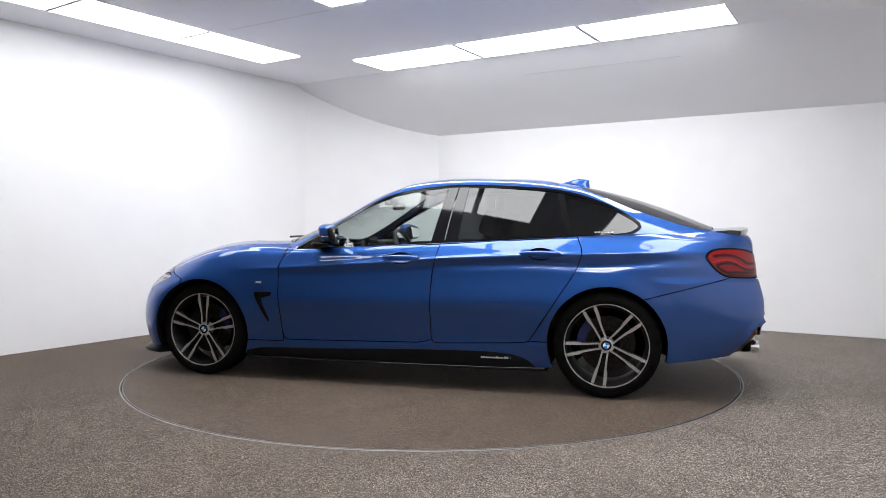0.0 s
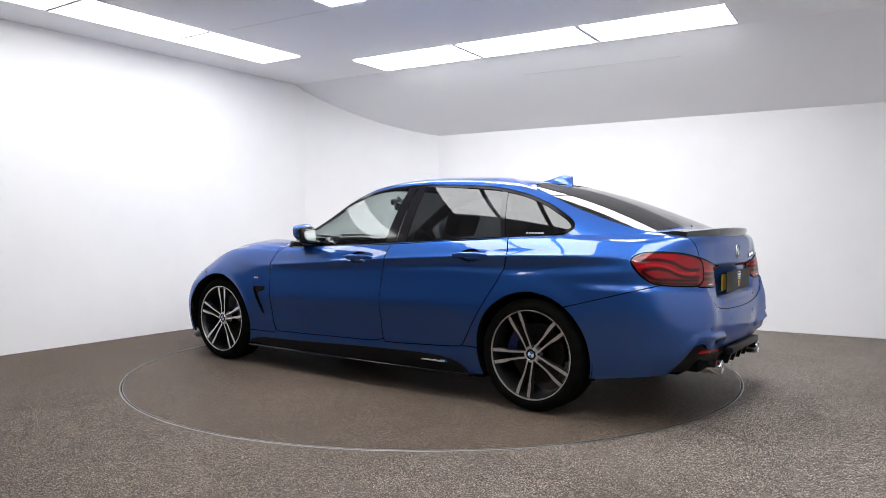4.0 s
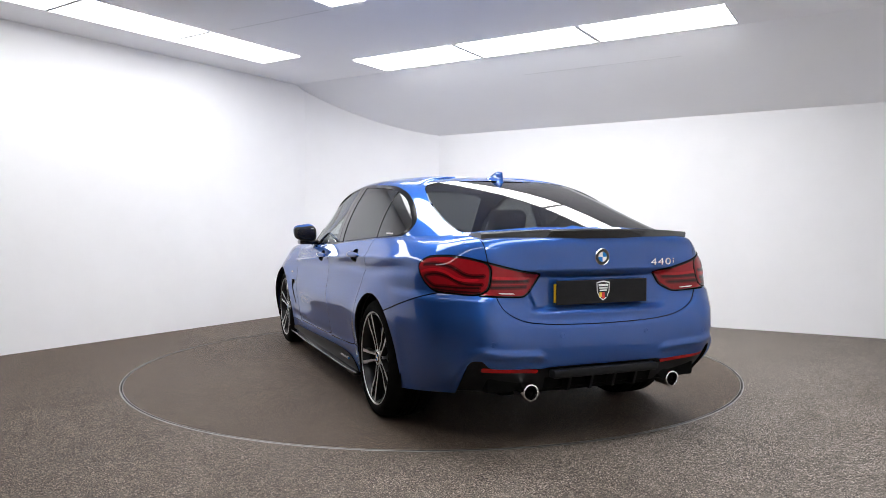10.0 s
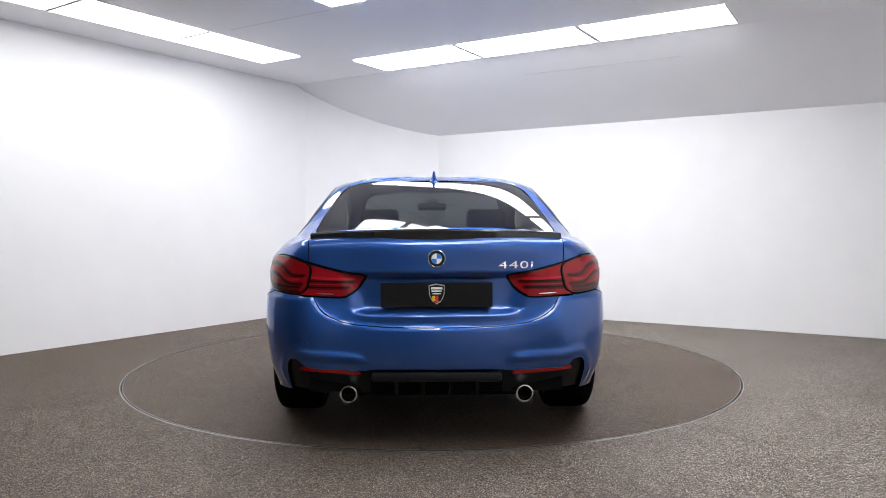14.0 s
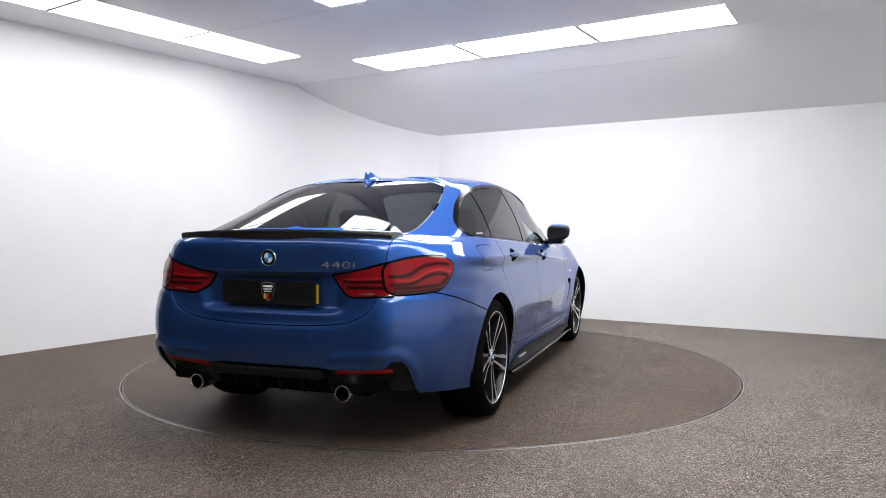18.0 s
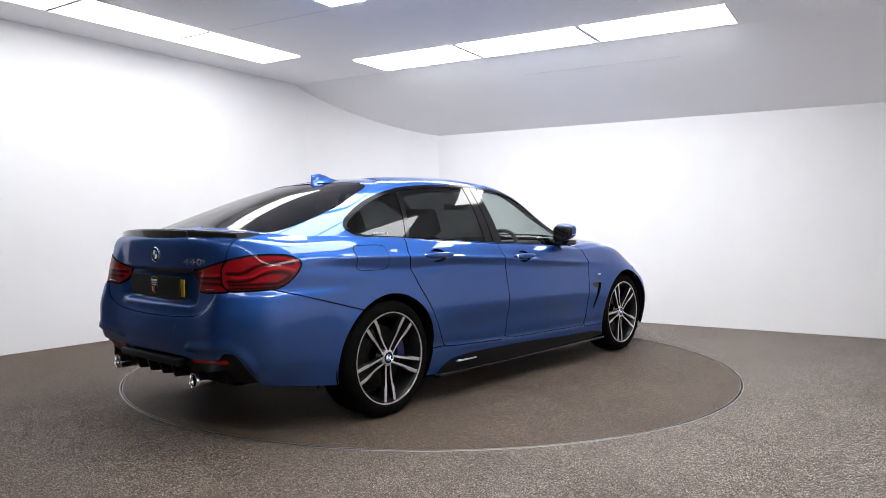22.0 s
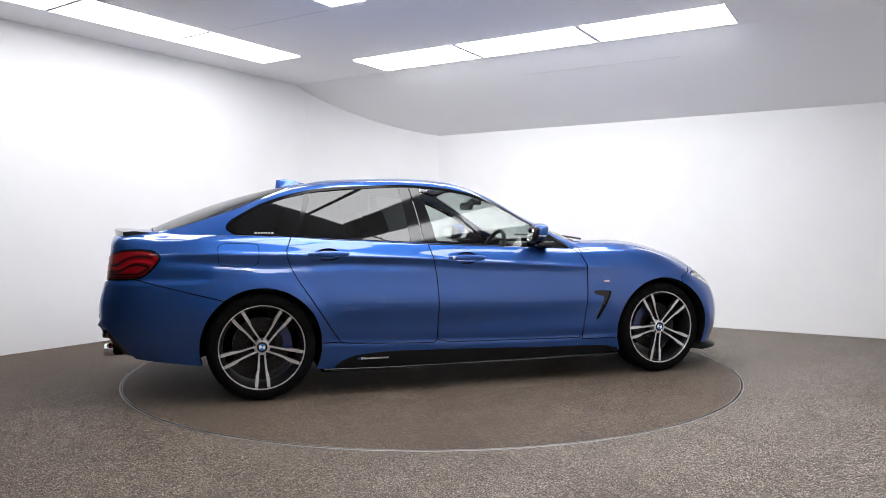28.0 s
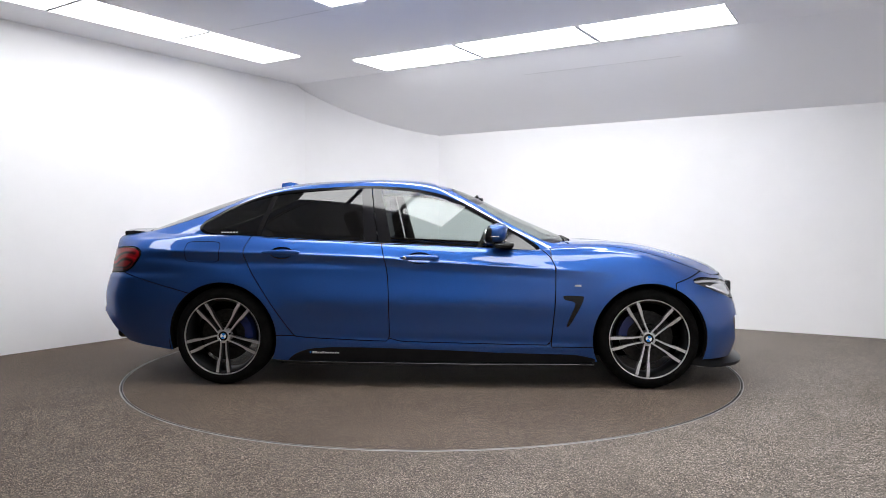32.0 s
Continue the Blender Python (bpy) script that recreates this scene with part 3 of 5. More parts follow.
RAIL = [(-1.12, 0, 1.356), (-1.14, 0.27, 1.348), (-1.18, 0.425, 1.333), (-1.24, 0.517, 1.300), (-1.31, 0.580, 1.263), (-1.1, 0.605, 1.305), (-0.82, 0.612, 1.337), (-0.37, 0.61, 1.347), (-0.1, 0.6, 1.333), (0.05, 0.59, 1.305), (0.11, 0.57, 1.285), (0.11, 0.53, 1.297), (0.115, 0.42, 1.317), (0.12, 0.27, 1.332), (0.12, 0, 1.337)]
CROWN = [(-1, 0, 1.372), (-1.02, 0.2, 1.367), (-1.05, 0.35, 1.354), (-1.09, 0.44, 1.34), (-1.15, 0.49, 1.328), (-0.98, 0.5, 1.352), (-0.74, 0.49, 1.371), (-0.36, 0.48, 1.382), (-0.12, 0.47, 1.367), (0, 0.46, 1.348), (0.03, 0.45, 1.338), (0.03, 0.42, 1.338), (0.03, 0.33, 1.348), (0.03, 0.2, 1.358), (0.03, 0, 1.362)]
RIDGE = [(-0.88, 0, 1.384), (-0.88, 0, 1.384), (-0.87, 0, 1.385), (-0.85, 0, 1.386), (-0.82, 0, 1.388), (-0.72, 0, 1.393), (-0.6, 0, 1.396), (-0.35, 0, 1.396), (-0.14, 0, 1.386), (-0.08, 0, 1.381), (-0.06, 0, 1.379), (-0.05, 0, 1.378), (-0.04, 0, 1.377), (-0.03, 0, 1.376), (-0.02, 0, 1.375)]

HANDLES = ((-1.0, 0.888), (-0.085, 0.853))
CREASE_X, CREASE_Z = (-2.0, -1.63, -1.06, -.29, .0, .79, 1.1), (.905, .898, .882, .848, .825, .777, .76)


def body_skin():
    g = surface([SKIRT, SILL, WAIST, FLANK, CREASE, SHOULDER, DECK, BELT], 16, 10)
    calmed(g, lambda p: ease(p[..., 0], -1.9, -1.6) * (1 - ease(p[..., 0], 1.4, 1.7)) * ease(p[..., 1], 0.6, 0.75), 16)
    v = g.reshape(-1, 3)
    x, y, z = v.T
    on_side = ease(y, 0.7, 0.8)
    # sharp swage line through the door handles
    dz = z - np.interp(x, CREASE_X, CREASE_Z)
    run = ease(x, -2.0, -1.6) * (1 - ease(x, 0.5, 1.15)) * on_side
    y = y + run * (0.014 * np.exp(-np.abs(dz) / 0.014) - 0.004 * np.exp(-((dz + 0.05) / 0.03) ** 2))
    # hollow under the swage line, deepest over the rear wheel
    low = 0.045 + 0.030 * np.exp(-((x + 1.35) / 0.35) ** 2)
    y = y - 0.011 * ease(x, -2.05, -1.85) * (1 - ease(x, -0.75, -0.15)) * on_side * np.exp(-((dz + low) / 0.028) ** 2)
    # hollow of the lower doors, and the ridge above the sill
    doors = ease(x, -1.05, -0.75) * (1 - ease(x, 0.7, 1.0)) * on_side
    y = y - doors * 0.010 * np.exp(-((z - 0.45) / 0.08) ** 2)
    ridge = np.interp(x, (-1.0, -0.69, -0.1, 0.43, 1.0), (0.316, 0.300, 0.281, 0.268, 0.266))
    doors = ease(x, -1.08, -1.0) * (1 - ease(x, 0.95, 1.05)) * on_side
    y = y + doors * (0.005 * np.exp(-np.abs(z - ridge) / 0.012) - 0.006 * np.exp(-((z - ridge - 0.035) / 0.022) ** 2))
    for hx, hz in HANDLES:
        y = y - 0.017 * on_side * np.exp(-((x - hx) / 0.07) ** 2 - ((z - hz + 0.006) / 0.02) ** 2)
    # flared wheel arches
    for hub, r in ((REAR_HUB, 0.372), (FRONT_HUB, 0.378)):
        d = np.hypot(x - hub[0], z - hub[1])
        y = y + 0.007 * on_side * (1 - ease(d, r, r + 0.10))
    # rear: number plate recess and the bumper's shelf
    back = (1 - ease(x, -2.2, -2.1))
    x = x + back * 0.030 * (1 - ease(np.abs(y) - 0.40 * np.clip(z - 0.70, 0, 1), 0.33, 0.41)) * ease(z, 0.655, 0.675) * (1 - ease(z, 0.832, 0.843))
    x = x - back * 0.010 * (1 - ease(np.abs(y), 0.30, 0.40)) * np.exp(-((z - 0.646) / 0.011) ** 2)
    off = inside(BOOT, "yz")(np.stack([x, y, z], 1))
    out = (0.007 + 0.006 * ease(y, 0.48, 0.60)) * ease(off, -0.004, 0.006) * (1 - ease(z, 0.722, 0.747)) * ease(z, 0.25, 0.4) * (1 - ease(x, -1.85, -1.62))
    reach = np.maximum(np.hypot(x + 1.4, y), 1e-6)
    x, y = x + out * (x + 1.4) / reach, y + out * y / reach
    edge = stroke([(.722, .28), (.722, .43), (.69, .472), (.56, .466), (.36, .452)], "yz", 0.0)
    x = x - back * 0.018 * np.exp(-(edge(np.stack([x, y, z], 1)) / 0.013) ** 2)
    # bonnet ridges
    x_on = ease(x, 0.95, 1.2) * (1 - ease(x, 1.7, 2.0)) * ease(z, 0.7, 0.8)
    z = z + x_on * 0.008 * np.exp(-np.abs(np.abs(y) - (0.50 - 0.10 * (x - 1.2))) / 0.03)
    return grid_skin(np.stack([x, y, z], 1).reshape(g.shape))


def top_skin():
    g = surface([BELT, PANE, RAIL, CROWN, RIDGE], 16, 10)
    rows = ease(np.arange(len(g)) / 10.0, 0.0, 0.5)[:, None]
    calmed(g, lambda p: rows + 0 * p[..., 0], 36)
    calmed(g, lambda p: rows * ease(p[..., 0], -1.5, -1.25) * (1 - ease(p[..., 0], 0.2, 0.5)) * ease(p[..., 1], 0.2, 0.4), 60)
    return grid_skin(g, 14)


DOOR_REAR = [(-1.20, 1.06), (-1.225, .99), (-1.262, .90), (-1.222, .785), (-1.10, .598), (-.935, .345), (-.905, .325), (-.30, .298), (-.287, .312), (-.287, .60), (-.30, .78), (-.345, .95), (-.36, 1.06)]
DOOR_FRONT = [(-.42, 1.06), (-.42, .95), (-.42, .78), (-.45, .60), (-.45, .304), (.76, .280), (.775, .292), (.80, .57), (.805, .79), (.77, .86), (.70, .92), (.64, 1.06)]
FENDER_CUT = [(.64, 1.2), (.70, .92), (.77, .86), (.805, .79), (.80, .57), (.775, .26), (1.2, .26), (1.9, .5), (2.2, .8), (1.6, 1.2)]
DLO = [(-1.594, 1.056), (-1.568, 1.086), (-1.48, 1.138), (-1.398, 1.182), (-1.246, 1.240), (-1.075, 1.281), (-.90, 1.300), (-.51, 1.320), (-.38, 1.318), (-.166, 1.302), (.04, 1.262), (.21, 1.192), (.43, 1.070), (.566, .990), (.70, .908), (.66, .898), (.45, .916), (-.017, .940), (-.50, .961), (-1.05, .992), (-1.45, 1.010), (-1.53, 1.018), (-1.575, 1.04)]
PANE_FRONT = [(-.38, 1.40), (-.262, .90), (.465, .90), (.50, 1.02), (.42, 1.10), (.2, 1.4)]
PANE_REAR = [(-1.045, 1.40), (-1.18, .95), (-.447, .90), (-.507, 1.40)]
PANE_QUARTER = [(-2.0, .9), (-1.222, .9), (-1.085, 1.40), (-2.0, 1.4)]
TAIL_OUTER = [(55.3, .872), (54.3, .90), (51.5, .921), (46, .926), (40, .918), (33.3, .888), (34.2, .741), (45, .748), (49.2, .757), (52, .79), (54, .83)]
TAIL_INNER = [(37, .905), (33.3, .888), (28, .862), (24, .845), (20.2, .838), (20.6, .825), (23, .765), (25, .733), (27, .729), (34, .738), (37, .74)]
BOOT = [(-.4, 1.3), (.50, 1.3), (.61, 1.06), (.606, 1.0), (.598, .89), (.575, .74), (.545, .68), (.50, .645), (.42, .612), (.25, .594), (-.4, .590)]
BACK_GLASS = [(-1.20, -.1), (-1.205, .38), (-1.22, .48), (-1.27, .528), (-1.48, .578), (-1.75, .606), (-1.97, .610), (-2.035, .575), (-2.055, .40), (-2.065, -.1)]
WINDSCREEN = [(.12, -.1), (.11, .42), (.125, .50), (.20, .525), (.45, .59), (.72, .668), (.80, .655), (.88, .52), (.945, .35), (.975, -.1)]
BONNET = [(.80, -.1), (.84, .52), (.79, .66), (.86, .70), (1.14, .715), (1.45, .70), (1.70, .665), (1.87, .60), (1.985, .42), (2.035, .2), (2.05, -.1)]
HEADLAMP = [(60, .702), (52, .722), (38, .698), (25, .672), (23, .60), (30, .575), (41, .578), (50, .632)]
INTAKE = [(10, .42), (24, .43), (39, .47), (43.5, .455), (40, .31), (33, .275), (10, .27)]
DIFFUSER = [(-.1, .398), (.30, .398), (.335, .388), (.60, .404), (.625, .42), (.645, .445), (.685, .444), (.70, .42), (.706, .37), (.70, .20), (-.1, .20)]
VENT = [(.846, .612), (.984, .608), (.982, .59), (.968, .55), (.892, .408), (.872, .402), (.878, .43), (.922, .535), (.928, .560), (.914, .572), (.858, .582)]
FUEL_FLAP = [(-1.64, .958), (-1.43, .958), (-1.42, .93), (-1.425, .835), (-1.44, .825), (-1.64, .828), (-1.652, .85), (-1.655, .94)]
SKIRT_BLACK = [(-.98, .16), (-.92, .215), (-.82, .248), (-.62, .260), (0, .246), (.45, .228), (1.06, .216), (1.06, .10), (-.98, .10)]


def roundel(parent, name, m, r):
    """A round enamel badge: chrome rim, black ring, four blue and white quarters; it faces +y before m."""
    badge = part(name, turned(lathe([(r, -0.004), (r, 0.002), (r * 0.95, 0.004), (r * 0.9, 0.002), (0.0005, 0.002)], 32), m), CHROME, parent, "round chrome-rimmed badge", smooth=40)
    part("ring", turned(lathe([(r * 0.9, 0.001), (r * 0.9, 0.003), (r * 0.6, 0.003), (r * 0.6, 0.001)], 32), m), BLACK, badge)
    for i in range(4):
        b = bmesh.new()
        c = b.verts.new((0, 0.0035, 0))
        arc = [b.verts.new((r * 0.58 * math.cos(a), 0.0035, r * 0.58 * math.sin(a))) for a in [math.pi / 2 * (i + k / 8) for k in range(9)]]
        for p, q in zip(arc, arc[1:]):
            b.faces.new((c, p, q))
        part("quarter", turned(b, m), WHITE if i % 2 == 0 else BLUE, badge)
    return badge


def build_wheel(car, x, side, rear):
    """A 19 inch wheel; its outer face looks towards side * y."""
    r, half = 0.328, 0.128 if rear else 0.112
    wide = Matrix.Diagonal((1.03, 1, 1.03, 1))
    face = 0.887 if rear else 0.873
    wheel = empty("wheel", car)
    spin = {(1, True): 25, (-1, True): 36, (1, False): -2, (-1, False): 26}[side, rear]
    tagged(wheel, "two-tone five twin-spoke alloy wheel with low-profile tyre")
    wheel.matrix_basis = Matrix.Translation((x, side * face, r)) @ Matrix.Rotation(0 if side > 0 else math.pi, 4, "Z") @ Matrix.Rotation(radians(spin), 4, "Y")
    w = -2 * half
    prof = [(0.250, w + 0.004), (0.262, w - 0.002), (0.292, w + 0.002), (0.316, w + 0.016), (0.3255, w + 0.04), (0.328, w + 0.075)]
    for k in range(4):
        y = w + 0.075 + (k + 0.5) * (-w - 0.15) / 4
        prof += [(0.328, y - 0.006), (0.321, y - 0.004), (0.321, y + 0.004), (0.328, y + 0.006)]
    prof += [(0.328, -0.075), (0.3255, -0.04), (0.318, -0.018), (0.306, -0.006), (0.292, 0.001), (0.277, 0.003), (0.266, 0.001), (0.259, -0.003), (0.250, -0.012)]
    tyre = lathe(prof, 144)
    for q in tyre.verts:
        far = math.hypot(q.co.x, q.co.z)
        if far > 0.3165 and round(math.atan2(q.co.z, q.co.x) / (2 * math.pi / 144)) % 3 == 0:
            q.co.x, q.co.z = q.co.x * (1 - 0.002 / far), q.co.z * (1 - 0.002 / far)
    part("tyre", tyre, RUBBER, wheel, smooth=35)
    rim = part("rim", turned(lathe([(0.246, w + 0.01), (0.236, w + 0.03), (0.225, w + 0.06), (0.222, -0.06), (0.232, -0.02), (0.240, -0.006)], 72), wide), GREY_ALLOY, wheel, "dark grey rim barrel", smooth=35)
    part("rim_lip", turned(lathe([(0.2430, -0.014), (0.2440, -0.005), (0.2445, -0.0042), (0.2500, -0.0036), (0.2505, -0.0042), (0.2505, -0.012)], 96), wide), ALLOY, rim, "machined outer lip", smooth=35)
    # twin spokes
    outer = [(0.040, 0.0215), (0.080, 0.0240), (0.115, 0.0270), (0.140, 0.0300), (0.168, 0.0390), (0.200, 0.0430), (0.2435, 0.0465)]
    inner = [(0.040, 0.0115), (0.080, 0.0130), (0.115, 0.0150), (0.140, 0.0175), (0.168, 0.0200), (0.200, 0.0235), (0.2435, 0.0270)]
    for i in range(5):
        spoke = None
        faces = None
        for s in (1, -1):
            edge = [(p[0], s * p[1]) for p in outer] + [(p[0], s * p[1]) for p in reversed(inner)]
            a = math.pi / 2 + 2 * math.pi * i / 5
            m = Matrix.Rotation(-a, 4, "Y")
            n = len(outer)
            b, t = bmesh.new(), bmesh.new()
            def height(q):
                return -0.026 + 0.016 * float(ease(np.array(q), 0.06, 0.25))
            low = [b.verts.new((px, height(px) - 0.034, py)) for px, py in edge]
            top = [b.verts.new((px, height(px), py)) for px, py in edge]
            k = 2 * n
            for j in range(k):
                b.faces.new((low[j], low[(j + 1) % k], top[(j + 1) % k], top[j]))
            for j in range(n - 1):
                b.faces.new((low[j], low[j + 1], low[k - 2 - j], low[k - 1 - j]))
            f0 = [(t.verts.new((px, height(px) + 0.0008, py * 0.97 + s * 0.0003))) for px, py in edge]
            for j in range(n - 1):
                t.faces.new((f0[j], f0[j + 1], f0[k - 2 - j], f0[k - 1 - j]))
            spoke = merge(spoke, turned(b, wide @ m))
            faces = merge(faces, turned(t, wide @ m))
        sp = part("spoke", spoke, GREY_ALLOY, wheel, "twin spoke with dark painted flanks")
        part("spoke_face", faces, ALLOY, sp, "bright machined spoke face", smooth=40)
    hub = part("hub", lathe([(0.050, -0.075), (0.050, -0.034), (0.046, -0.0262), (0.036, -0.0225), (0.034, -0.0225), (0.034, -0.026), (0.0005, -0.026)], 40), ALLOY, wheel, "machined hub", smooth=35)
    for i in range(5):
        a = math.pi / 2 + math.pi / 5 + 2 * math.pi * i / 5
        part("wheel_bolt", turned(lathe([(0.007, -0.034), (0.007, -0.024), (0.0005, -0.024)], 6), Matrix.Translation((0.046 * math.cos(a), 0, 0.046 * math.sin(a)))), GREY_ALLOY, hub)
    roundel(wheel, "centre_cap", Matrix.Translation((0, -0.024, 0)), 0.033)
    part("brake_disc", lathe([(0.06, -0.12), (0.085, -0.12), (0.09, -0.10), (0.172, -0.10), (0.172, -0.13), (0.09, -0.13)], 64), IRON, wheel, "grey ventilated brake disc", smooth=35)
    arc = []
    a0 = radians((25 if (side > 0) == rear else 160) + spin)
    for k in range(9):
        a = a0 + radians(-32 + 8 * k)
        arc.append((0.190 * math.cos(a), 0.190 * math.sin(a)))
    for k in range(8, -1, -1):
        a = a0 + radians(-28 + 7 * k)
        arc.append((0.128 * math.cos(a), 0.128 * math.sin(a)))
    part("brake_caliper", prism(arc, -0.15, -0.078, 0.006), CALIPER, wheel, "blue painted brake caliper")
    return wheel


def seat_shape(width, depth, height, thick, lean):
    """A padded seat with raised bolsters and a headrest, built at the origin and facing +x."""
    cushion = block(-depth / 2, depth / 2, -width / 2, width / 2, 0, 0.14, 0.05, segments=3)
    for s in (1, -1):
        cushion = block(-depth / 2, depth / 2 - 0.03, s * width / 2 - 0.05, s * width / 2 + 0.05, 0.02, 0.19, 0.045, cushion, 3)
    m = Matrix.Translation((-depth / 2 + 0.04, 0, 0.1)) @ Matrix.Rotation(radians(-lean), 4, "Y")
    back = block(-thick / 2, thick / 2, -width / 2 + 0.02, width / 2 - 0.02, 0, height, 0.05, segments=3)
    for s in (1, -1):
        back = block(-thick / 2, thick / 2 + 0.06, s * (width / 2 - 0.05) - 0.05, s * (width / 2 - 0.05) + 0.05, 0.05, height - 0.14, 0.045, back, 3)
    rest = block(-0.055, 0.055, -0.135, 0.135, height + 0.04, height + 0.225, 0.045, segments=3)
    posts = None
    for s in (1, -1):
        posts = tube([(0, s * 0.06, height - 0.05), (0, s * 0.06, height + 0.08)], 0.007, 8, posts)
    return cushion, turned(back, m), turned(rest, m), turned(posts, m)


def build_interior(car):
    for y in (0.37, -0.37):
        seat = empty("front_seat", car)
        tagged(seat, "black leather sports seat")
        seat.location = (-0.12, y, 0.36)
        c, b, h, p = seat_shape(0.5, 0.52, 0.54, 0.13, 22)
        part("cushion", c, LEATHER, seat, smooth=50), part("backrest", b, LEATHER, seat, smooth=50), part("headrest", h, LEATHER, seat, smooth=50), part("headrest_post", p, CHROME, seat, smooth=50)
    bench = empty("rear_seat", car)
    tagged(bench, "black leather rear bench")
    bench.location = (-1.02, 0, 0.38)
    part("cushion", block(-0.25, 0.27, -0.64, 0.64, 0, 0.14, 0.05, segments=3), LEATHER, bench, smooth=50)
    part("backrest", turned(block(-0.07, 0.07, -0.62, 0.62, 0, 0.52, 0.05, segments=3), Matrix.Translation((-0.24, 0, 0.08)) @ Matrix.Rotation(radians(-24), 4, "Y")), LEATHER, bench, smooth=50)
    for y in (0.36, -0.36):
        part("headrest", turned(block(-0.045, 0.045, -0.12, 0.12, 0.50, 0.61, 0.04, segments=3), Matrix.Translation((-0.24, y, 0.08)) @ Matrix.Rotation(radians(-24), 4, "Y")), LEATHER, bench, smooth=50)
    dash = part("dashboard", block(0.42, 0.98, -0.70, 0.70, 0.62, 0.885, 0.07, segments=4), CABIN, car, "dark soft-touch dashboard", smooth=50)
    part("instrument_hood", block(0.40, 0.62, -0.56, -0.20, 0.86, 0.945, 0.03, segments=3), CABIN, dash, smooth=50)
    part("centre_screen", block(0.44, 0.46, -0.13, 0.13, 0.86, 0.97, 0.008), TRIM, dash, "black centre display")
    part("centre_console", block(-0.4, 0.5, -0.13, 0.13, 0.30, 0.56, 0.04, segments=3), CABIN, car, smooth=50)
    wheel = empty("steering_wheel", car)
    tagged(wheel, "black leather three-spoke steering wheel")
    wheel.matrix_basis = Matrix.Translation((0.28, -0.37, 0.86)) @ Matrix.Rotation(radians(-66), 4, "Y")
    part("wheel_rim", tube([(0.18 * math.cos(a), 0.18 * math.sin(a), 0) for a in [2 * math.pi * i / 32 for i in range(32)]], 0.016, 10, closed=True), LEATHER, wheel, smooth=60)
    part("airbag_pad", block(-0.06, 0.06, -0.07, 0.07, -0.03, 0.02, 0.02, segments=3), LEATHER, wheel, smooth=50)
    for a in (90, 270, 180):
        part("wheel_spoke", tube([(0.04 * math.cos(radians(a)), 0.04 * math.sin(radians(a)), -0.01), (0.175 * math.cos(radians(a)), 0.175 * math.sin(radians(a)), 0)], 0.014, 8), LEATHER, wheel, smooth=60)
    part("steering_column", tube([(0.30, -0.37, 0.855), (0.62, -0.37, 0.70)], 0.04, 12), CABIN, car, smooth=60)
    mirror = part("interior_mirror", block(0.20, 0.235, -0.115, 0.115, 1.185, 1.245, 0.014, segments=3), TRIM, car, "black rear-view mirror", smooth=50)
    part("mirror_stalk", tube([(0.225, 0, 1.24), (0.29, 0, 1.29)], 0.012, 8), TRIM, mirror, smooth=60)
    part("sensor_pod", block(0.25, 0.33, -0.05, 0.05, 1.225, 1.275, 0.015), TRIM, car)
    part("parcel_shelf", block(-1.95, -1.38, -0.62, 0.62, 0.90, 0.93, 0.01), CABIN, car, "dark parcel shelf")


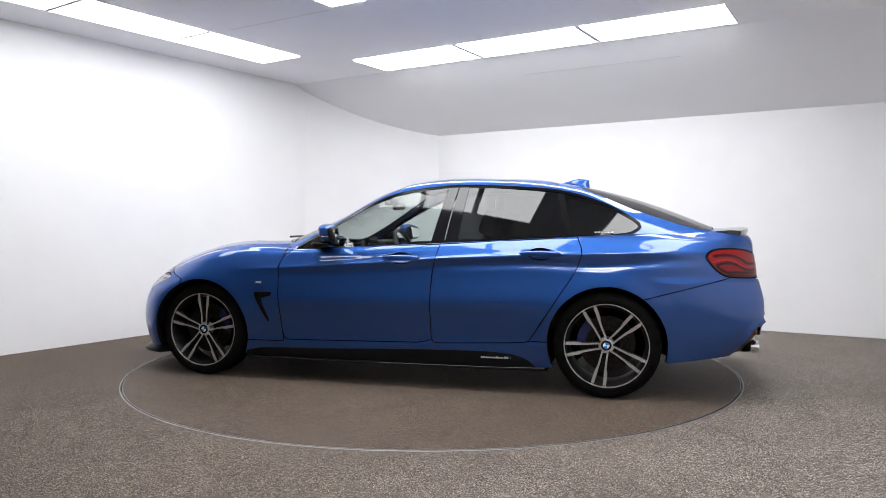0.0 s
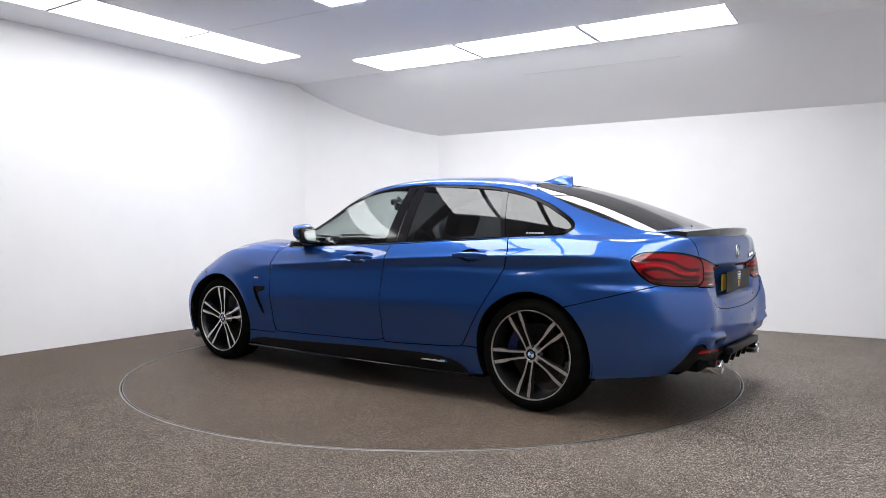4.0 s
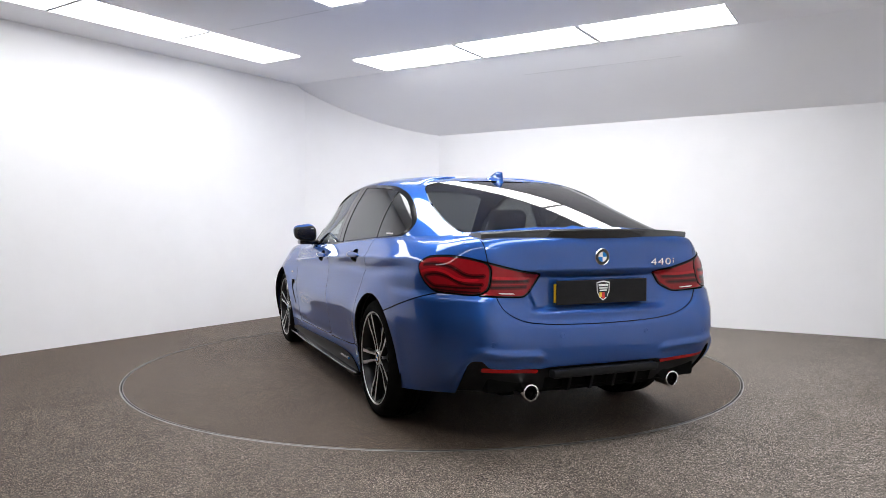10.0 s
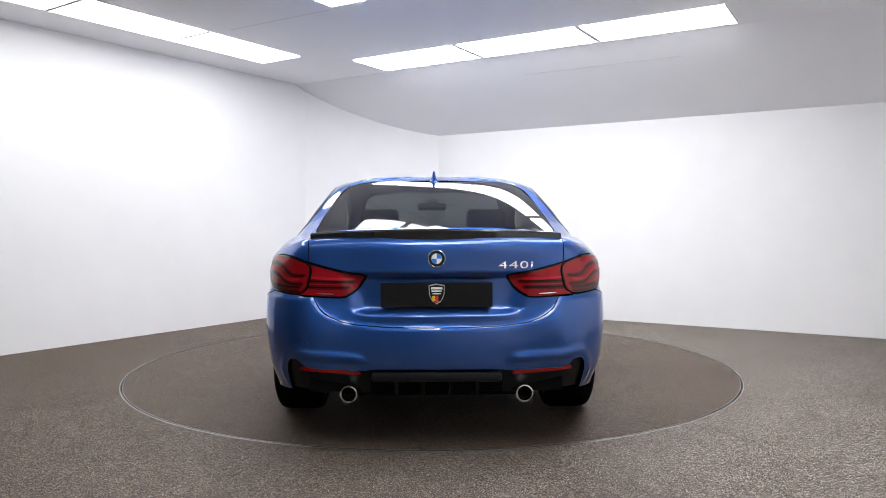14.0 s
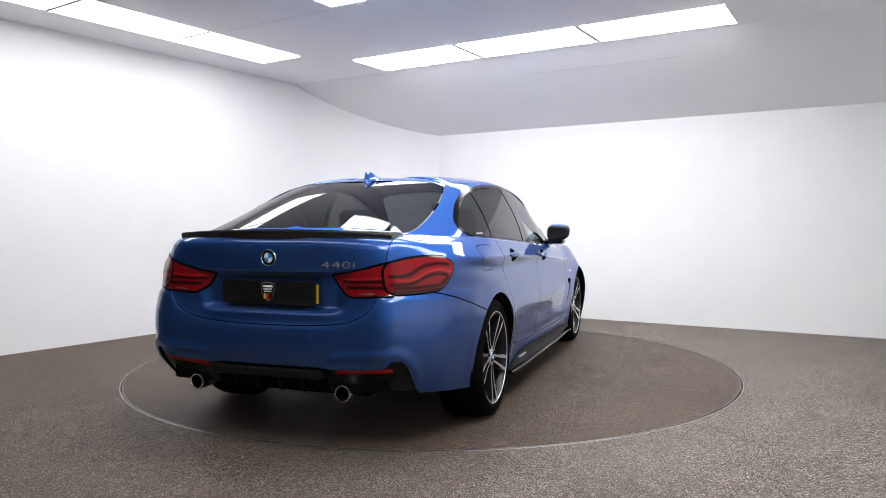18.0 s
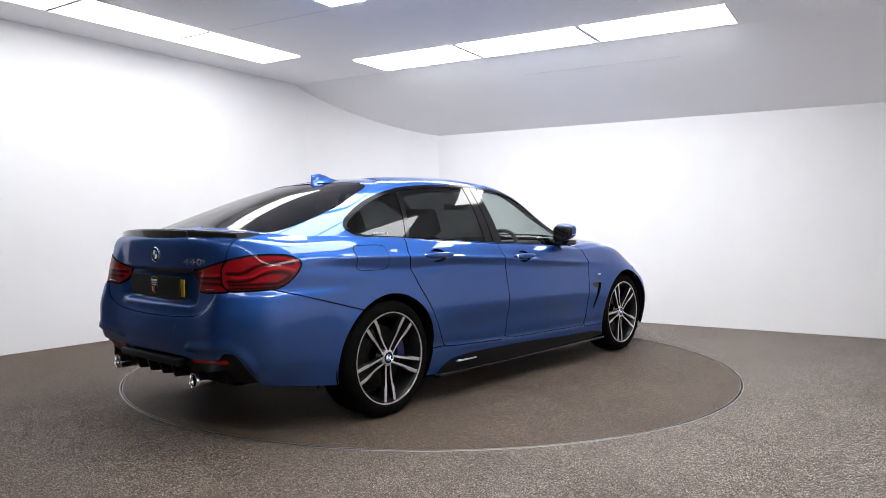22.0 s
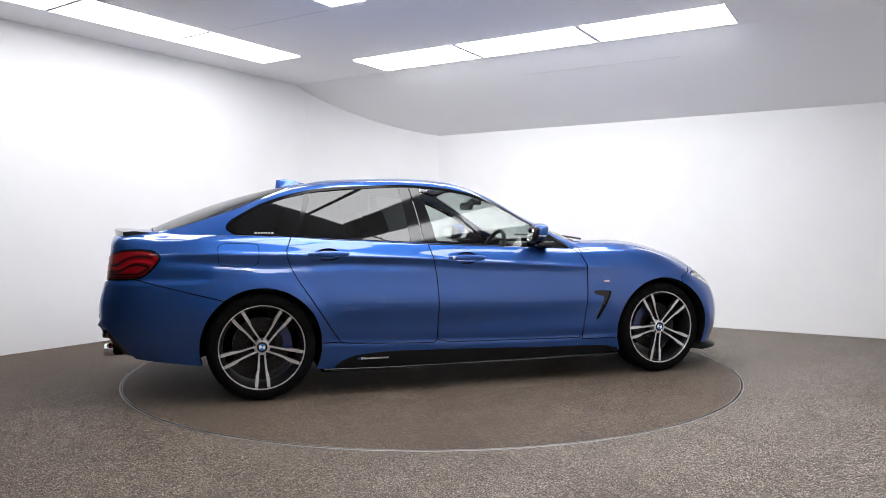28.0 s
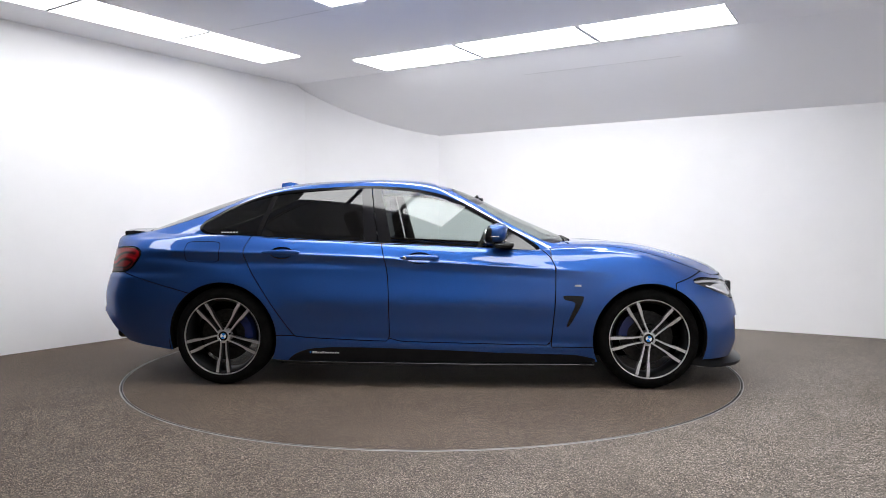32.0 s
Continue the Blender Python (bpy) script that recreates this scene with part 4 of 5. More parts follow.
def build_car():
    car = empty("car")
    tagged(car, "metallic blue five-door coupe with black trim parked on a turntable", "car")
    body, top = body_skin(), top_skin()
    arches = either(disc(REAR_HUB, 0.363), disc(FRONT_HUB, 0.363))
    _, body = split(body, arches, 0)
    liner = pushed(body, -0.038)
    lower_windows = (joined(liner, mirrored(liner)))
    sheet("inner_shell", lower_windows, GAP, car, "dark inner body shell", rim=0)

    # lamps and panels, cut one after the other out of the skin
    outer_lamp, body = split(body, both(inside(TAIL_OUTER, "rear"), beyond("x", -1.5, -1)))
    inner_lamp, body = split(body, both(inside(TAIL_INNER, "rear"), beyond("x", -1.5, -1)))
    outer_lamp, inner_lamp = (welded(refined(k, lambda v: 0 * v[:, 0], 1.0, 2)) for k in (outer_lamp, inner_lamp))
    boot, body = split(body, both(inside(BOOT, "yz"), beyond("x", -1.85, -1)), 0.004)
    skirt_line = lambda v: np.maximum(v[:, 2] - np.minimum(0.619 + 0.27 * (-1.631 - v[:, 0]), 0.765), v[:, 0] + 1.62)
    bumper, body = split(body, skirt_line)
    insert, bumper = split(bumper, both(inside(DIFFUSER, "yz"), beyond("x", -2.1, -1)), 0.003)
    lamp, body = split(body, both(inside(HEADLAMP, "front"), beyond("x", 1.5)))
    lamp = welded(refined(lamp, lambda v: 0 * v[:, 0], 1.0, 2))
    bonnet, body = split(body, both(inside(BONNET, "xy"), beyond("z", 0.655)))
    door_r, body = split(body, inside(DOOR_REAR, "xz", 1))
    door_f, body = split(body, inside(DOOR_FRONT, "xz", 1))
    body = welded(refined(body, inside(VENT, "xz", 1), 0.04, 2))
    vent, body = split(body, both(inside(VENT, "xz", 1), beyond("y", 0.7)), 0.0)
    front_cut = lambda v: np.maximum(1.57 - v[:, 0], v[:, 2] - 0.69 - 0.30 * (v[:, 0] - 1.57))
    nose, body = split(body, either(front_cut, both(beyond("x", 1.9), beyond("z", 0.74, -1))))
    nose = welded(refined(nose, inside(INTAKE, "front", 1), 0.05, 1))
    intake, nose = split(nose, both(inside(INTAKE, "front", 1), beyond("x", 1.5)), 0.0)
    fender, body = split(body, both(beyond("x", 0.775), beyond("z", 0.270), inside(FENDER_CUT, "xz", 0)))
    sill, quarter = split(body, both(beyond("z", 0.335, -1), beyond("x", -1.1)))
    cowl, _ = split(quarter, beyond("x", 0.3), 0)
    quarter, _ = split(quarter, beyond("x", -0.9, -1), 0)

    # hollows behind the door handles
    recesses, doors = {}, {"rear_door": door_r, "front_door": door_f}
    for name, skin in doors.items():
        hx, hz = HANDLES[name == "front_door"]
        oval = lambda v, hx=hx, hz=hz: (np.sqrt(((v[:, 0] - hx) / 0.078) ** 2 + ((v[:, 2] - hz + 0.003) / 0.040) ** 2) - 1) * 0.040
        skin = welded(refined(skin, oval, 0.03, 1))
        recesses[name], doors[name] = split(skin, oval, 0.0)
    door_r, door_f = doors["rear_door"], doors["front_door"]

    for s in (1, -1):
        side = (lambda k: k) if s > 0 else mirrored
        hand = Matrix.Diagonal((1, s, 1, 1))
        for name, skin in (("rear_door", door_r), ("front_door", door_f)):
            door = sheet(name, side(skin), PAINT, car, "blue passenger door")
            # recess cup and pull handle
            hx, hz = HANDLES[name == "front_door"]
            y0 = float(skin[0][np.argmin(np.hypot(skin[0][:, 0] - hx - 0.13, skin[0][:, 2] - hz)), 1]) - 0.004
            grip = pebble(hx, y0 + 0.019, hz + 0.002, 0.130, 0.013, 0.0175, 0.85)
            part("door_handle", turned(grip, hand), PAINT, door, "blue body-coloured pull handle", smooth=80)
            cup, _ = split(recesses[name], lambda v: 0 * v[:, 0] - 1, 0)
            sheet("handle_recess", side(pushed(cup, -0.024)), PAINT, door, "hollow behind the pull handle", rim=0)
            if s < 0 and name == "front_door":
                lock = turned(lathe([(0.010, 0.0), (0.010, 0.004), (0.008, 0.006), (0.0005, 0.006)], 20), Matrix.Translation((hx - 0.098, y0 + 0.026, hz + 0.001)))
                part("key_lock", turned(lock, hand), CHROME, door, "small chrome key lock", smooth=40)
        sheet("front_wing", side(fender), PAINT, car, "blue front wing")
        quarter_panel = sheet("rear_quarter", side(quarter), PAINT, car, "blue rear quarter panel")
        sheet("cowl_side", side(cowl), PAINT, car, "blue panel below the windscreen post")
        sheet("sill", side(sill), PAINT, car, "blue sill")
        v = sheet("wing_vent", side(pushed(vent, -0.012)), TRIM, car, "black side vent", rim=0)
        if s < 0:
            flap, _ = split(pushed(quarter, 0.0015), inside(FUEL_FLAP, "xz", 2), 0.0)
            edge, _ = split(pushed(quarter, 0.0008), grown(inside(FUEL_FLAP, "xz", 2), 0.004), 0.0)
            sheet("flap_gap", side(edge), GAP, quarter_panel, rim=0)
            sheet("fuel_flap", side(flap), PAINT, quarter_panel, "blue fuel filler flap", rim=0.001)
        # rear lamps
        lamp_ob = sheet("tail_lamp", side(pushed(outer_lamp, 0.003)), LENS, car, "red wrap-round tail lamp", rim=0.02)
        inner_ob = sheet("boot_lamp", side(pushed(inner_lamp, 0.003)), LENS, car, "red tail lamp on the tailgate", rim=0.02)
        for skin, owner, lines in ((outer_lamp, lamp_ob, ([(35.6, .832), (40, .836), (43.5, .868), (48, .885), (52.5, .880)], [(36, .792), (41, .797), (45, .828), (49.5, .838), (52, .822), (50, .792), (45, .780), (36.6, .778)], [(36.5, .757), (48, .766), (53, .775), (55.5, .82)])), (inner_lamp, inner_ob, ([(34.2, .808), (24.2, .803)], [(34.6, .780), (25, .777)]))):
            for line in lines:
                band, _ = split(pushed(skin, 0.0037), stroke(line, "rear", 0.021), 0)
                sheet("lamp_band", side(band), LENS_MID, owner, "dark red shaded band", rim=0)
                groove, _ = split(pushed(skin, 0.0042), stroke(line, "rear", 0.0085), 0)
                sheet("lamp_groove", side(groove), LENS_DARK, owner, "deep red dividing line", rim=0)
        for skin, owner, line in ((outer_lamp, lamp_ob, TAIL_OUTER), (inner_lamp, inner_ob, TAIL_INNER)):
            _, ring = split(pushed(skin, 0.0043), grown(inside(line, "rear"), -0.007), 0)
            sheet("lamp_edge", side(ring), TRIM, owner, "thin black lamp outline", rim=0)
        for skin, owner, line in ((outer_lamp, lamp_ob, [(37, .815), (42, .818), (45.5, .848), (50, .858), (53.3, .845)]), (inner_lamp, inner_ob, [(33.8, .825), (28, .818), (24, .817)])):
            guide, _ = split(pushed(skin, 0.0046), stroke(line, "rear", 0.012), 0)
            sheet("light_guide", side(guide), LENS_BAR, owner, "brighter red light guide", rim=0)
        bar, _ = split(pushed(inner_lamp, 0.0046), inside([(31.8, .7545), (27.6, .750), (27.8, .745), (31.9, .7495)], "rear", 1), 0)
        sheet("lamp_marking", side(bar), CHROME, inner_ob, "pale strip in the lamp", rim=0)
        sheet("corner_intake", side(pushed(intake, -0.014)), PLASTIC, car, "black front corner air intake", rim=0)
        # headlamps
        head = sheet("headlamp", side(lamp), LAMP_GLASS, car, "clear headlamp with black bezel", rim=0)
        sheet("headlamp_bezel", side(pushed(lamp, -0.022)), LAMP_DARK, head, "dark grey lamp housing", rim=0)
        bright, _ = split(pushed(lamp, -0.014), inside([(49, .672), (36, .668), (27, .655), (26, .612), (32, .592), (40, .596), (47, .636)], "front", 1), 0)
        sheet("headlamp_reflector", side(bright), SILVER, head, "silver lamp reflector", rim=0.008)
        strip, _ = split(pushed(lamp, -0.008), stroke([(57, .694), (48, .694), (38, .680), (26, .660)], "front", 0.012), 0)
        sheet("headlamp_strip", side(strip), SILVER, head, "bright upper lamp strip", rim=0.004)
        brow, _ = split(pushed(lamp, 0.001), stroke([(60, .702), (52, .722), (38, .698), (25, .672)], "front", 0.008), 0)
        sheet("headlamp_brow", side(brow), TRIM, head, "gloss black lamp brow", rim=0)
        under, _ = split(pushed(lamp, 0.001), stroke([(60, .702), (50, .632), (41, .578), (30, .575)], "front", 0.009), 0)
        sheet("headlamp_edge", side(under), TRIM, head, "gloss black lower lamp edge", rim=0)
        guide, _ = split(pushed(lamp, -0.010), stroke([(52, .668), (47, .644), (40, .612), (31, .606)], "front", 0.012), 0)
        sheet("headlamp_guide", side(guide), WHITE, head, "white daytime light guide", rim=0)
        b = turned(lathe([(0.05, 0.0), (0.045, 0.012), (0.02, 0.02), (0.0005, 0.022)], 24), Matrix.Translation((1.90, 0.60, 0.635)) @ Matrix.Rotation(radians(-38), 4, "Z"))
        part("headlamp_lens", turned(b, hand), CHROME, head, "bright projector lens", smooth=60)
        # side windows
        glass_all, _ = split(top, both(inside(DLO, "xz", 1), beyond("y", 0.4)), 0)
        glass_all = fitted(glass_all, 1, side_terms, side_bend)
        frame_all, _ = split(top, both(grown(inside(DLO, "xz", 1), 0.018), beyond("y", 0.4)), 0)
        _, surround = split(frame_all, both(inside(DLO, "xz", 1), beyond("y", 0.4)), 0)
        sheet("window_trim", side(pushed(surround, 0.002)), SHADOW_TRIM, car, "gloss black window surround", rim=0.006)
        for name, line, mat, text in (("front_window", PANE_FRONT, GLASS, "clear front door glass"), ("rear_window", PANE_REAR, PRIVACY, "dark tinted rear door glass"), ("quarter_window", PANE_QUARTER, PRIVACY, "dark tinted quarter glass")):
            pane, glass_all = split(glass_all, inside(line, "xz", 0), 0)
            sheet(name, side(pushed(pane, -0.003)), mat, car, text, rim=0)
        for x0, x1 in ((-2.0, -0.9), (-0.9, 0.0), (0.0, 2.0)):
            post, _ = split(glass_all, both(beyond("x", x0), beyond("x", x1, -1)), 0)
            halves = (post,)
            if x1 == 0.0:
                halves = split(post, lambda v: v[:, 0] + 0.354 + 0.178 * (v[:, 2] - 0.9), 0.007)
            for half in halves:
                sheet("pillar_trim", side(half), TRIM, car, "gloss black door pillar trim", rim=0.006)
        # bright strip along the belt
        n = 40
        xs = [-1.52 + i * (0.66 + 1.52) / n for i in range(n + 1)]
        zs = np.interp(xs, (-1.55, -1.45, -1.05, -.5, -.017, .45, .66), (1.006, .999, .980, .950, .929, .905, .893))
        ys = np.interp(xs, (-1.55, -1.38, -1.0, -.35, .25, .62, .7), (.775, .797, .818, .828, .818, .797, .785))
        part("belt_strip", turned(tube(list(zip(xs, ys, zs)), 0.006, 6), hand), TRIM, car, "thin black belt strip", smooth=60)
        # black skirt over the sill
        blade, _ = split(pushed(sill, 0.006), both(inside(SKIRT_BLACK, "xz", 1), beyond("x", -1.0)), 0)
        skirt = sheet("side_skirt", side(blade), SATIN, car, "satin black side skirt", rim=0.012)
        part("skirt_lip", turned(block(-0.99, 1.045, 0.78, 0.886, 0.150, 0.166, 0.004), hand), TRIM, skirt, "black lower lip", smooth=40)
        part("lip_edge", turned(tube([(-1.03, 0.880, 0.170), (-0.7, 0.889, 0.163), (0.4, 0.889, 0.155), (1.045, 0.880, 0.160)], 0.006, 8), hand), TRIM, skirt, "gloss black lip edge", smooth=60)
        # plain bars stand for the maker's lettering
        for k in range(12):
            x0 = -0.815 + 0.0165 * k
            high = (0.012, 0.013, 0.013, 0.008, 0.008, 0.012, 0.008, 0.008, 0.008, 0.008, 0.008, 0.008)[k]
            part("lettering_bar", turned(block(x0, x0 + (0.005 if k == 0 else 0.0125), 0.866, 0.8755, 0.219, 0.219 + high, 0.001), hand), BLUE if k == 0 else PALE, skirt, "small pale marking")
        part("wing_badge", turned(block(0.925, 0.965, 0.889, 0.8945, 0.669, 0.681, 0.001), hand), SILVER, car, "small chrome wing badge")
        for k in range(6):
            part("window_marking", turned(block(-1.44 + 0.02 * k, -1.425 + 0.02 * k, 0.781, 0.7835, 1.017, 1.026), hand), WHITE, car, "small pale window marking")
        # door mirror
        mirror = empty("door_mirror", car)
        tagged(mirror, "blue door mirror with black base")
        def swept(b):
            for q in b.verts:
                q.co.z = 1.004 + (q.co.z - 1.004) * (1 - 1.6 * max(q.co.y - 0.88, -0.03)) + 0.12 * max(q.co.y - 0.92, 0)
                q.co.x -= 0.22 * (q.co.y - 0.82) - 0.16 * (q.co.z - 1.0)
            return turned(b, hand)
        part("mirror_shell", swept(pebble(0.436, 0.894, 1.016, 0.060, 0.088, 0.062, 0.66)), PAINT, mirror, "blue mirror cap", smooth=80)
        part("mirror_frame", swept(pebble(0.402, 0.894, 1.004, 0.028, 0.091, 0.060, 0.55)), SATIN, mirror, "black mirror frame", smooth=80)
        outline = [(0.826, 1.040), (0.840, 1.047), (0.930, 1.046), (0.972, 1.036), (0.984, 1.018), (0.982, 0.990), (0.966, 0.967), (0.935, 0.960), (0.850, 0.958), (0.830, 0.964), (0.822, 0.985)]
        pane = bmesh.new()
        near, far = ([pane.verts.new((deep, 0.894 + (a - 0.903) * 0.88, b)) for a, b in outline] for deep in (0.3715, 0.380))
        pane.faces.new(near), pane.faces.new(far)
        for k in range(len(outline)):
            pane.faces.new((near[k - 1], near[k], far[k], far[k - 1]))
        part("mirror_glass", swept(pane), MIRROR, mirror, "reflecting mirror glass")
        part("mirror_base", turned(block(0.40, 0.53, 0.74, 0.93, 0.918, 0.956, 0.016, segments=3), hand), TRIM, mirror, "black mirror base", smooth=60)
        part("indicator", swept(block(0.415, 0.47, 0.945, 0.982, 0.980, 0.988, 0.003)), CHROME, mirror, "clear side indicator")
        # wheel houses
        for hub in (REAR_HUB, FRONT_HUB):
            b = lathe([(0.02, -0.37), (0.30, -0.36), (0.375, -0.34), (0.375, -0.04)], 48)
            m = Matrix.Translation((hub[0], 0.90, hub[1]))
            b = turned(b, m)
            bmesh.ops.delete(b, geom=[f for f in b.faces if f.calc_center_median().z < 0.225], context="FACES")
            part("wheel_house", turned(b, hand), GAP, car, "dark wheel arch liner", smooth=40)

    # panels across the middle
    cross = lambda k: joined(k, mirrored(k))
    sheet("bonnet", cross(bonnet), PAINT, car, "blue bonnet")
    sheet("front_bumper", cross(nose), PAINT, car, "blue front bumper")
    tail = sheet("rear_bumper", cross(bumper), PAINT, car, "blue rear bumper")
    gate = sheet("tailgate", cross(boot), PAINT, car, "blue tailgate")
    for y, z in ((0.24, 0.545), (-0.24, 0.545), (0.60, 0.525), (-0.60, 0.525)):
        at = int(np.argmin(np.hypot(bumper[0][:, 1] - abs(y), bumper[0][:, 2] - z) + 0.2 * (bumper[0][:, 0] > -2.1)))
        m = Matrix.Translation((bumper[0][at][0], math.copysign(bumper[0][at][1], y), bumper[0][at][2]))
        n = bumper[1][at]
        face = Vector((n[0], math.copysign(n[1], y), n[2])).to_track_quat("Y", "Z").to_matrix().to_4x4()
        part("parking_sensor", turned(lathe([(0.0125, -0.004), (0.0125, 0.001), (0.0105, 0.0016), (0.010, 0.0005), (0.0005, 0.0008)], 20), m @ face), PAINT, tail, "small round blue parking sensor", smooth=40)
    strip = keep(welded(refined(insert, lambda v: 0 * v[:, 0], 1.0, 2)), stroke([(.365, .374), (.50, .383), (.635, .393)], "yz", 0.019)(welded(refined(insert, lambda v: 0 * v[:, 0], 1.0, 2))[0]))
    insert = keep(insert, both(lambda v: 0.336 - v[:, 2], lambda v: v[:, 1] * 0 - 1)(insert[0]) - 10 * (insert[0][:, 1] > 0.33))
    low = sheet("diffuser", cross(pushed(insert, -0.018)), SATIN, car, "black rear diffuser", rim=0.0)
    back_glass, top2 = split(top, both(inside(BACK_GLASS, "xy", 2), beyond("x", -1.0, -1)))
    screen, top2 = split(top2, both(inside(WINDSCREEN, "xy", 2), beyond("x", 0.0)))
    _, top2 = split(top2, both(grown(inside(DLO, "xz", 1), 0.018), beyond("y", 0.4)), 0.0)
    roof, pillars = split(top2, both(inside([(-1.2, -.1), (-1.2, .40), (-1.15, .43), (-1.0, .47), (-.36, .475), (-.05, .47), (.11, .46), (.13, -.1)], "xy", 1), beyond("z", 1.2)), 0.003)
    sheet("roof", cross(roof), PAINT, car, "blue roof panel")
    for s in (1, -1):
        sheet("roof_pillar", pillars if s > 0 else mirrored(pillars), PAINT, car, "blue roof rail and pillars")
    sheet("back_glass", cross(pushed(fitted(back_glass, 2, back_terms, back_bend), -0.003)), SMOKED, car, "dark tinted rear screen", rim=0)
    sheet("windscreen", cross(pushed(screen, -0.003)), GLASS, car, "clear windscreen", rim=0)

    # tailgate furniture
    def rear_x(y, z):
        d = np.hypot(boot[0][:, 1] - abs(y), boot[0][:, 2] - z)
        return float(boot[0][np.argmin(d), 0])
    spoiler = bmesh.new()
    rows = []
    for i in range(41):
        y = -0.60 + 1.2 * i / 40
        a = abs(y)
        h = 0.032 - 0.008 * (a / 0.6) ** 2
        drop = 0.010 + 0.016 * float(ease(np.array(a), 0.27, 0.33))
        x1 = -2.285 + 0.10 * (a / 0.6) ** 2.4
        base = 1.012 - 0.012 * (a / 0.6) ** 2
        rows.append([spoiler.verts.new(c) for c in ((x1 + 0.14, y, base + 0.024), (x1 + 0.05, y, base + 0.022 + h * 0.5), (x1 - 0.012, y, base + 0.006 + h), (x1 - 0.018, y, base + h - 0.002), (x1 - 0.006, y, base - drop), (x1 + 0.1, y, base + 0.01))])
    for p, q in zip(rows, rows[1:]):
        for k in range(6):
            spoiler.faces.new((p[k], p[(k + 1) % 6], q[(k + 1) % 6], q[k]))
    spoiler.faces.new(rows[0]), spoiler.faces.new(rows[-1])
    part("spoiler", spoiler, CARBON, gate, "black lip spoiler", smooth=50)
    roundel(gate, "tailgate_badge", Matrix.Translation((rear_x(0, 0.912) - 0.002, 0, 0.912)) @ Matrix.Rotation(radians(90), 4, "Z"), 0.041)
    text = bpy.data.curves.new("lettering", "FONT")
    text.body, text.size, text.extrude, text.align_x, text.align_y = "440i", 0.056, 0.003, "CENTER", "CENTER"
    text.space_character = 1.12
    made = new("lettering", text)
    me = bpy.data.meshes.new_from_object(made.evaluated_get(bpy.context.evaluated_depsgraph_get()))
    bpy.data.objects.remove(made)
    me.materials.append(CHROME)
    letters = new("model_number", me)
    letters.parent = gate
    turn = Matrix(((0, 0, -1, 0), (-1, 0, 0, 0), (0, 1, 0, 0), (0, 0, 0, 1)))
    letters.matrix_basis = Matrix.Translation((rear_x(0.38, 0.88) - 0.004, -0.372, 0.880)) @ Matrix.Rotation(radians(8), 4, "Z") @ turn @ Matrix.Diagonal((1.62, 0.85, 1, 1))
    tagged(letters, "chrome model number 440i")
    px = rear_x(0, 0.745)
    plate = part("number_plate", block(px - 0.012, px - 0.006, -0.260, 0.260, 0.695, 0.786, 0.002), YELLOW, gate, "yellow plate behind a black cover")
    part("plate_cover", block(px - 0.036, px - 0.030, -0.260, 0.260, 0.687, 0.802, 0.002), PLASTIC, plate, "black plate cover")
    shield = [(-0.038, 0.79), (0, 0.797), (0.038, 0.79), (0.036, 0.745), (0.022, 0.715), (0, 0.70), (-0.022, 0.715), (-0.036, 0.745)]
    part("shield", turned(prism(shield, 0.0, 0.0015), Matrix.Translation((px - 0.036, 0, 0)) @ Matrix.Rotation(radians(90), 4, "Z")), CHROME, plate, "silver shield emblem")
    inner = [(q[0] * 0.88, 0.748 + (q[1] - 0.748) * 0.88) for q in shield]
    part("shield_field", turned(prism(inner, 0.0, 0.0008), Matrix.Translation((px - 0.0376, 0, 0)) @ Matrix.Rotation(radians(90), 4, "Z")), BLACK, plate)
    for y0, y1, z0, z1, mat in ((-.027, .027, .770, .780, WHITE), (-.024, .024, .758, .765, WHITE), (-.020, .020, .747, .753, WHITE), (-.022, -.008, .716, .740, BLACK), (-.008, .008, .710, .740, SCARLET), (.008, .022, .716, .740, GOLD)):
        part("emblem_bar", block(px - 0.0395, px - 0.0384, y0, y1, z0, z1), mat, plate)
    # lower rear: reflectors, insert bar, fins and tail pipes
    for s in (1, -1):
        sheet("reflector", pushed(strip if s > 0 else mirrored(strip), -0.013), REFLECTOR, tail, "red rear reflector", rim=0.005)
        pipe = empty("tail_pipe", car)
        tagged(pipe, "round polished tail pipe")
        pipe.location = (-2.288, s * 0.408, 0.287)
        m = Matrix.Rotation(radians(90), 4, "Z")
        part("pipe_tip", turned(lathe([(0.038, -0.06), (0.0405, 0.02), (0.0415, 0.040), (0.0395, 0.049), (0.0335, 0.050), (0.0300, 0.040), (0.0290, -0.06)], 40), m), CHROME, pipe, "polished tip", smooth=40)
        part("pipe_bore", turned(lathe([(0.0285, -0.05), (0.0285, 0.02), (0.0005, -0.02)], 32), m), GAP, pipe, smooth=40)
    part("diffuser_bar", block(-2.366, -2.31, -0.30, 0.30, 0.346, 0.386, 0.012), PLASTIC, low, "grey black centre bar", smooth=40)
    part("diffuser_body", block(-2.27, -2.05, -0.60, 0.60, 0.28, 0.37, 0.02), GAP, low, smooth=40)
    for y in (-0.19, -0.065, 0.065, 0.19):
        part("fin", prism([(-2.10, 0.26), (-2.31, 0.275), (-2.335, 0.345), (-2.10, 0.345)], y - 0.007, y + 0.007), SATIN, low, "black diffuser fin")
    part("front_undertray", block(1.04, 1.95, -0.60, 0.60, 0.17, 0.30, 0.02), GAP, car, "dark underside")
    part("rear_valance", block(-2.12, -1.04, -0.46, 0.46, 0.225, 0.36, 0.02), GAP, car, "dark underside")
    # front: splitter and grille
    lip = bmesh.new()
    rows = []
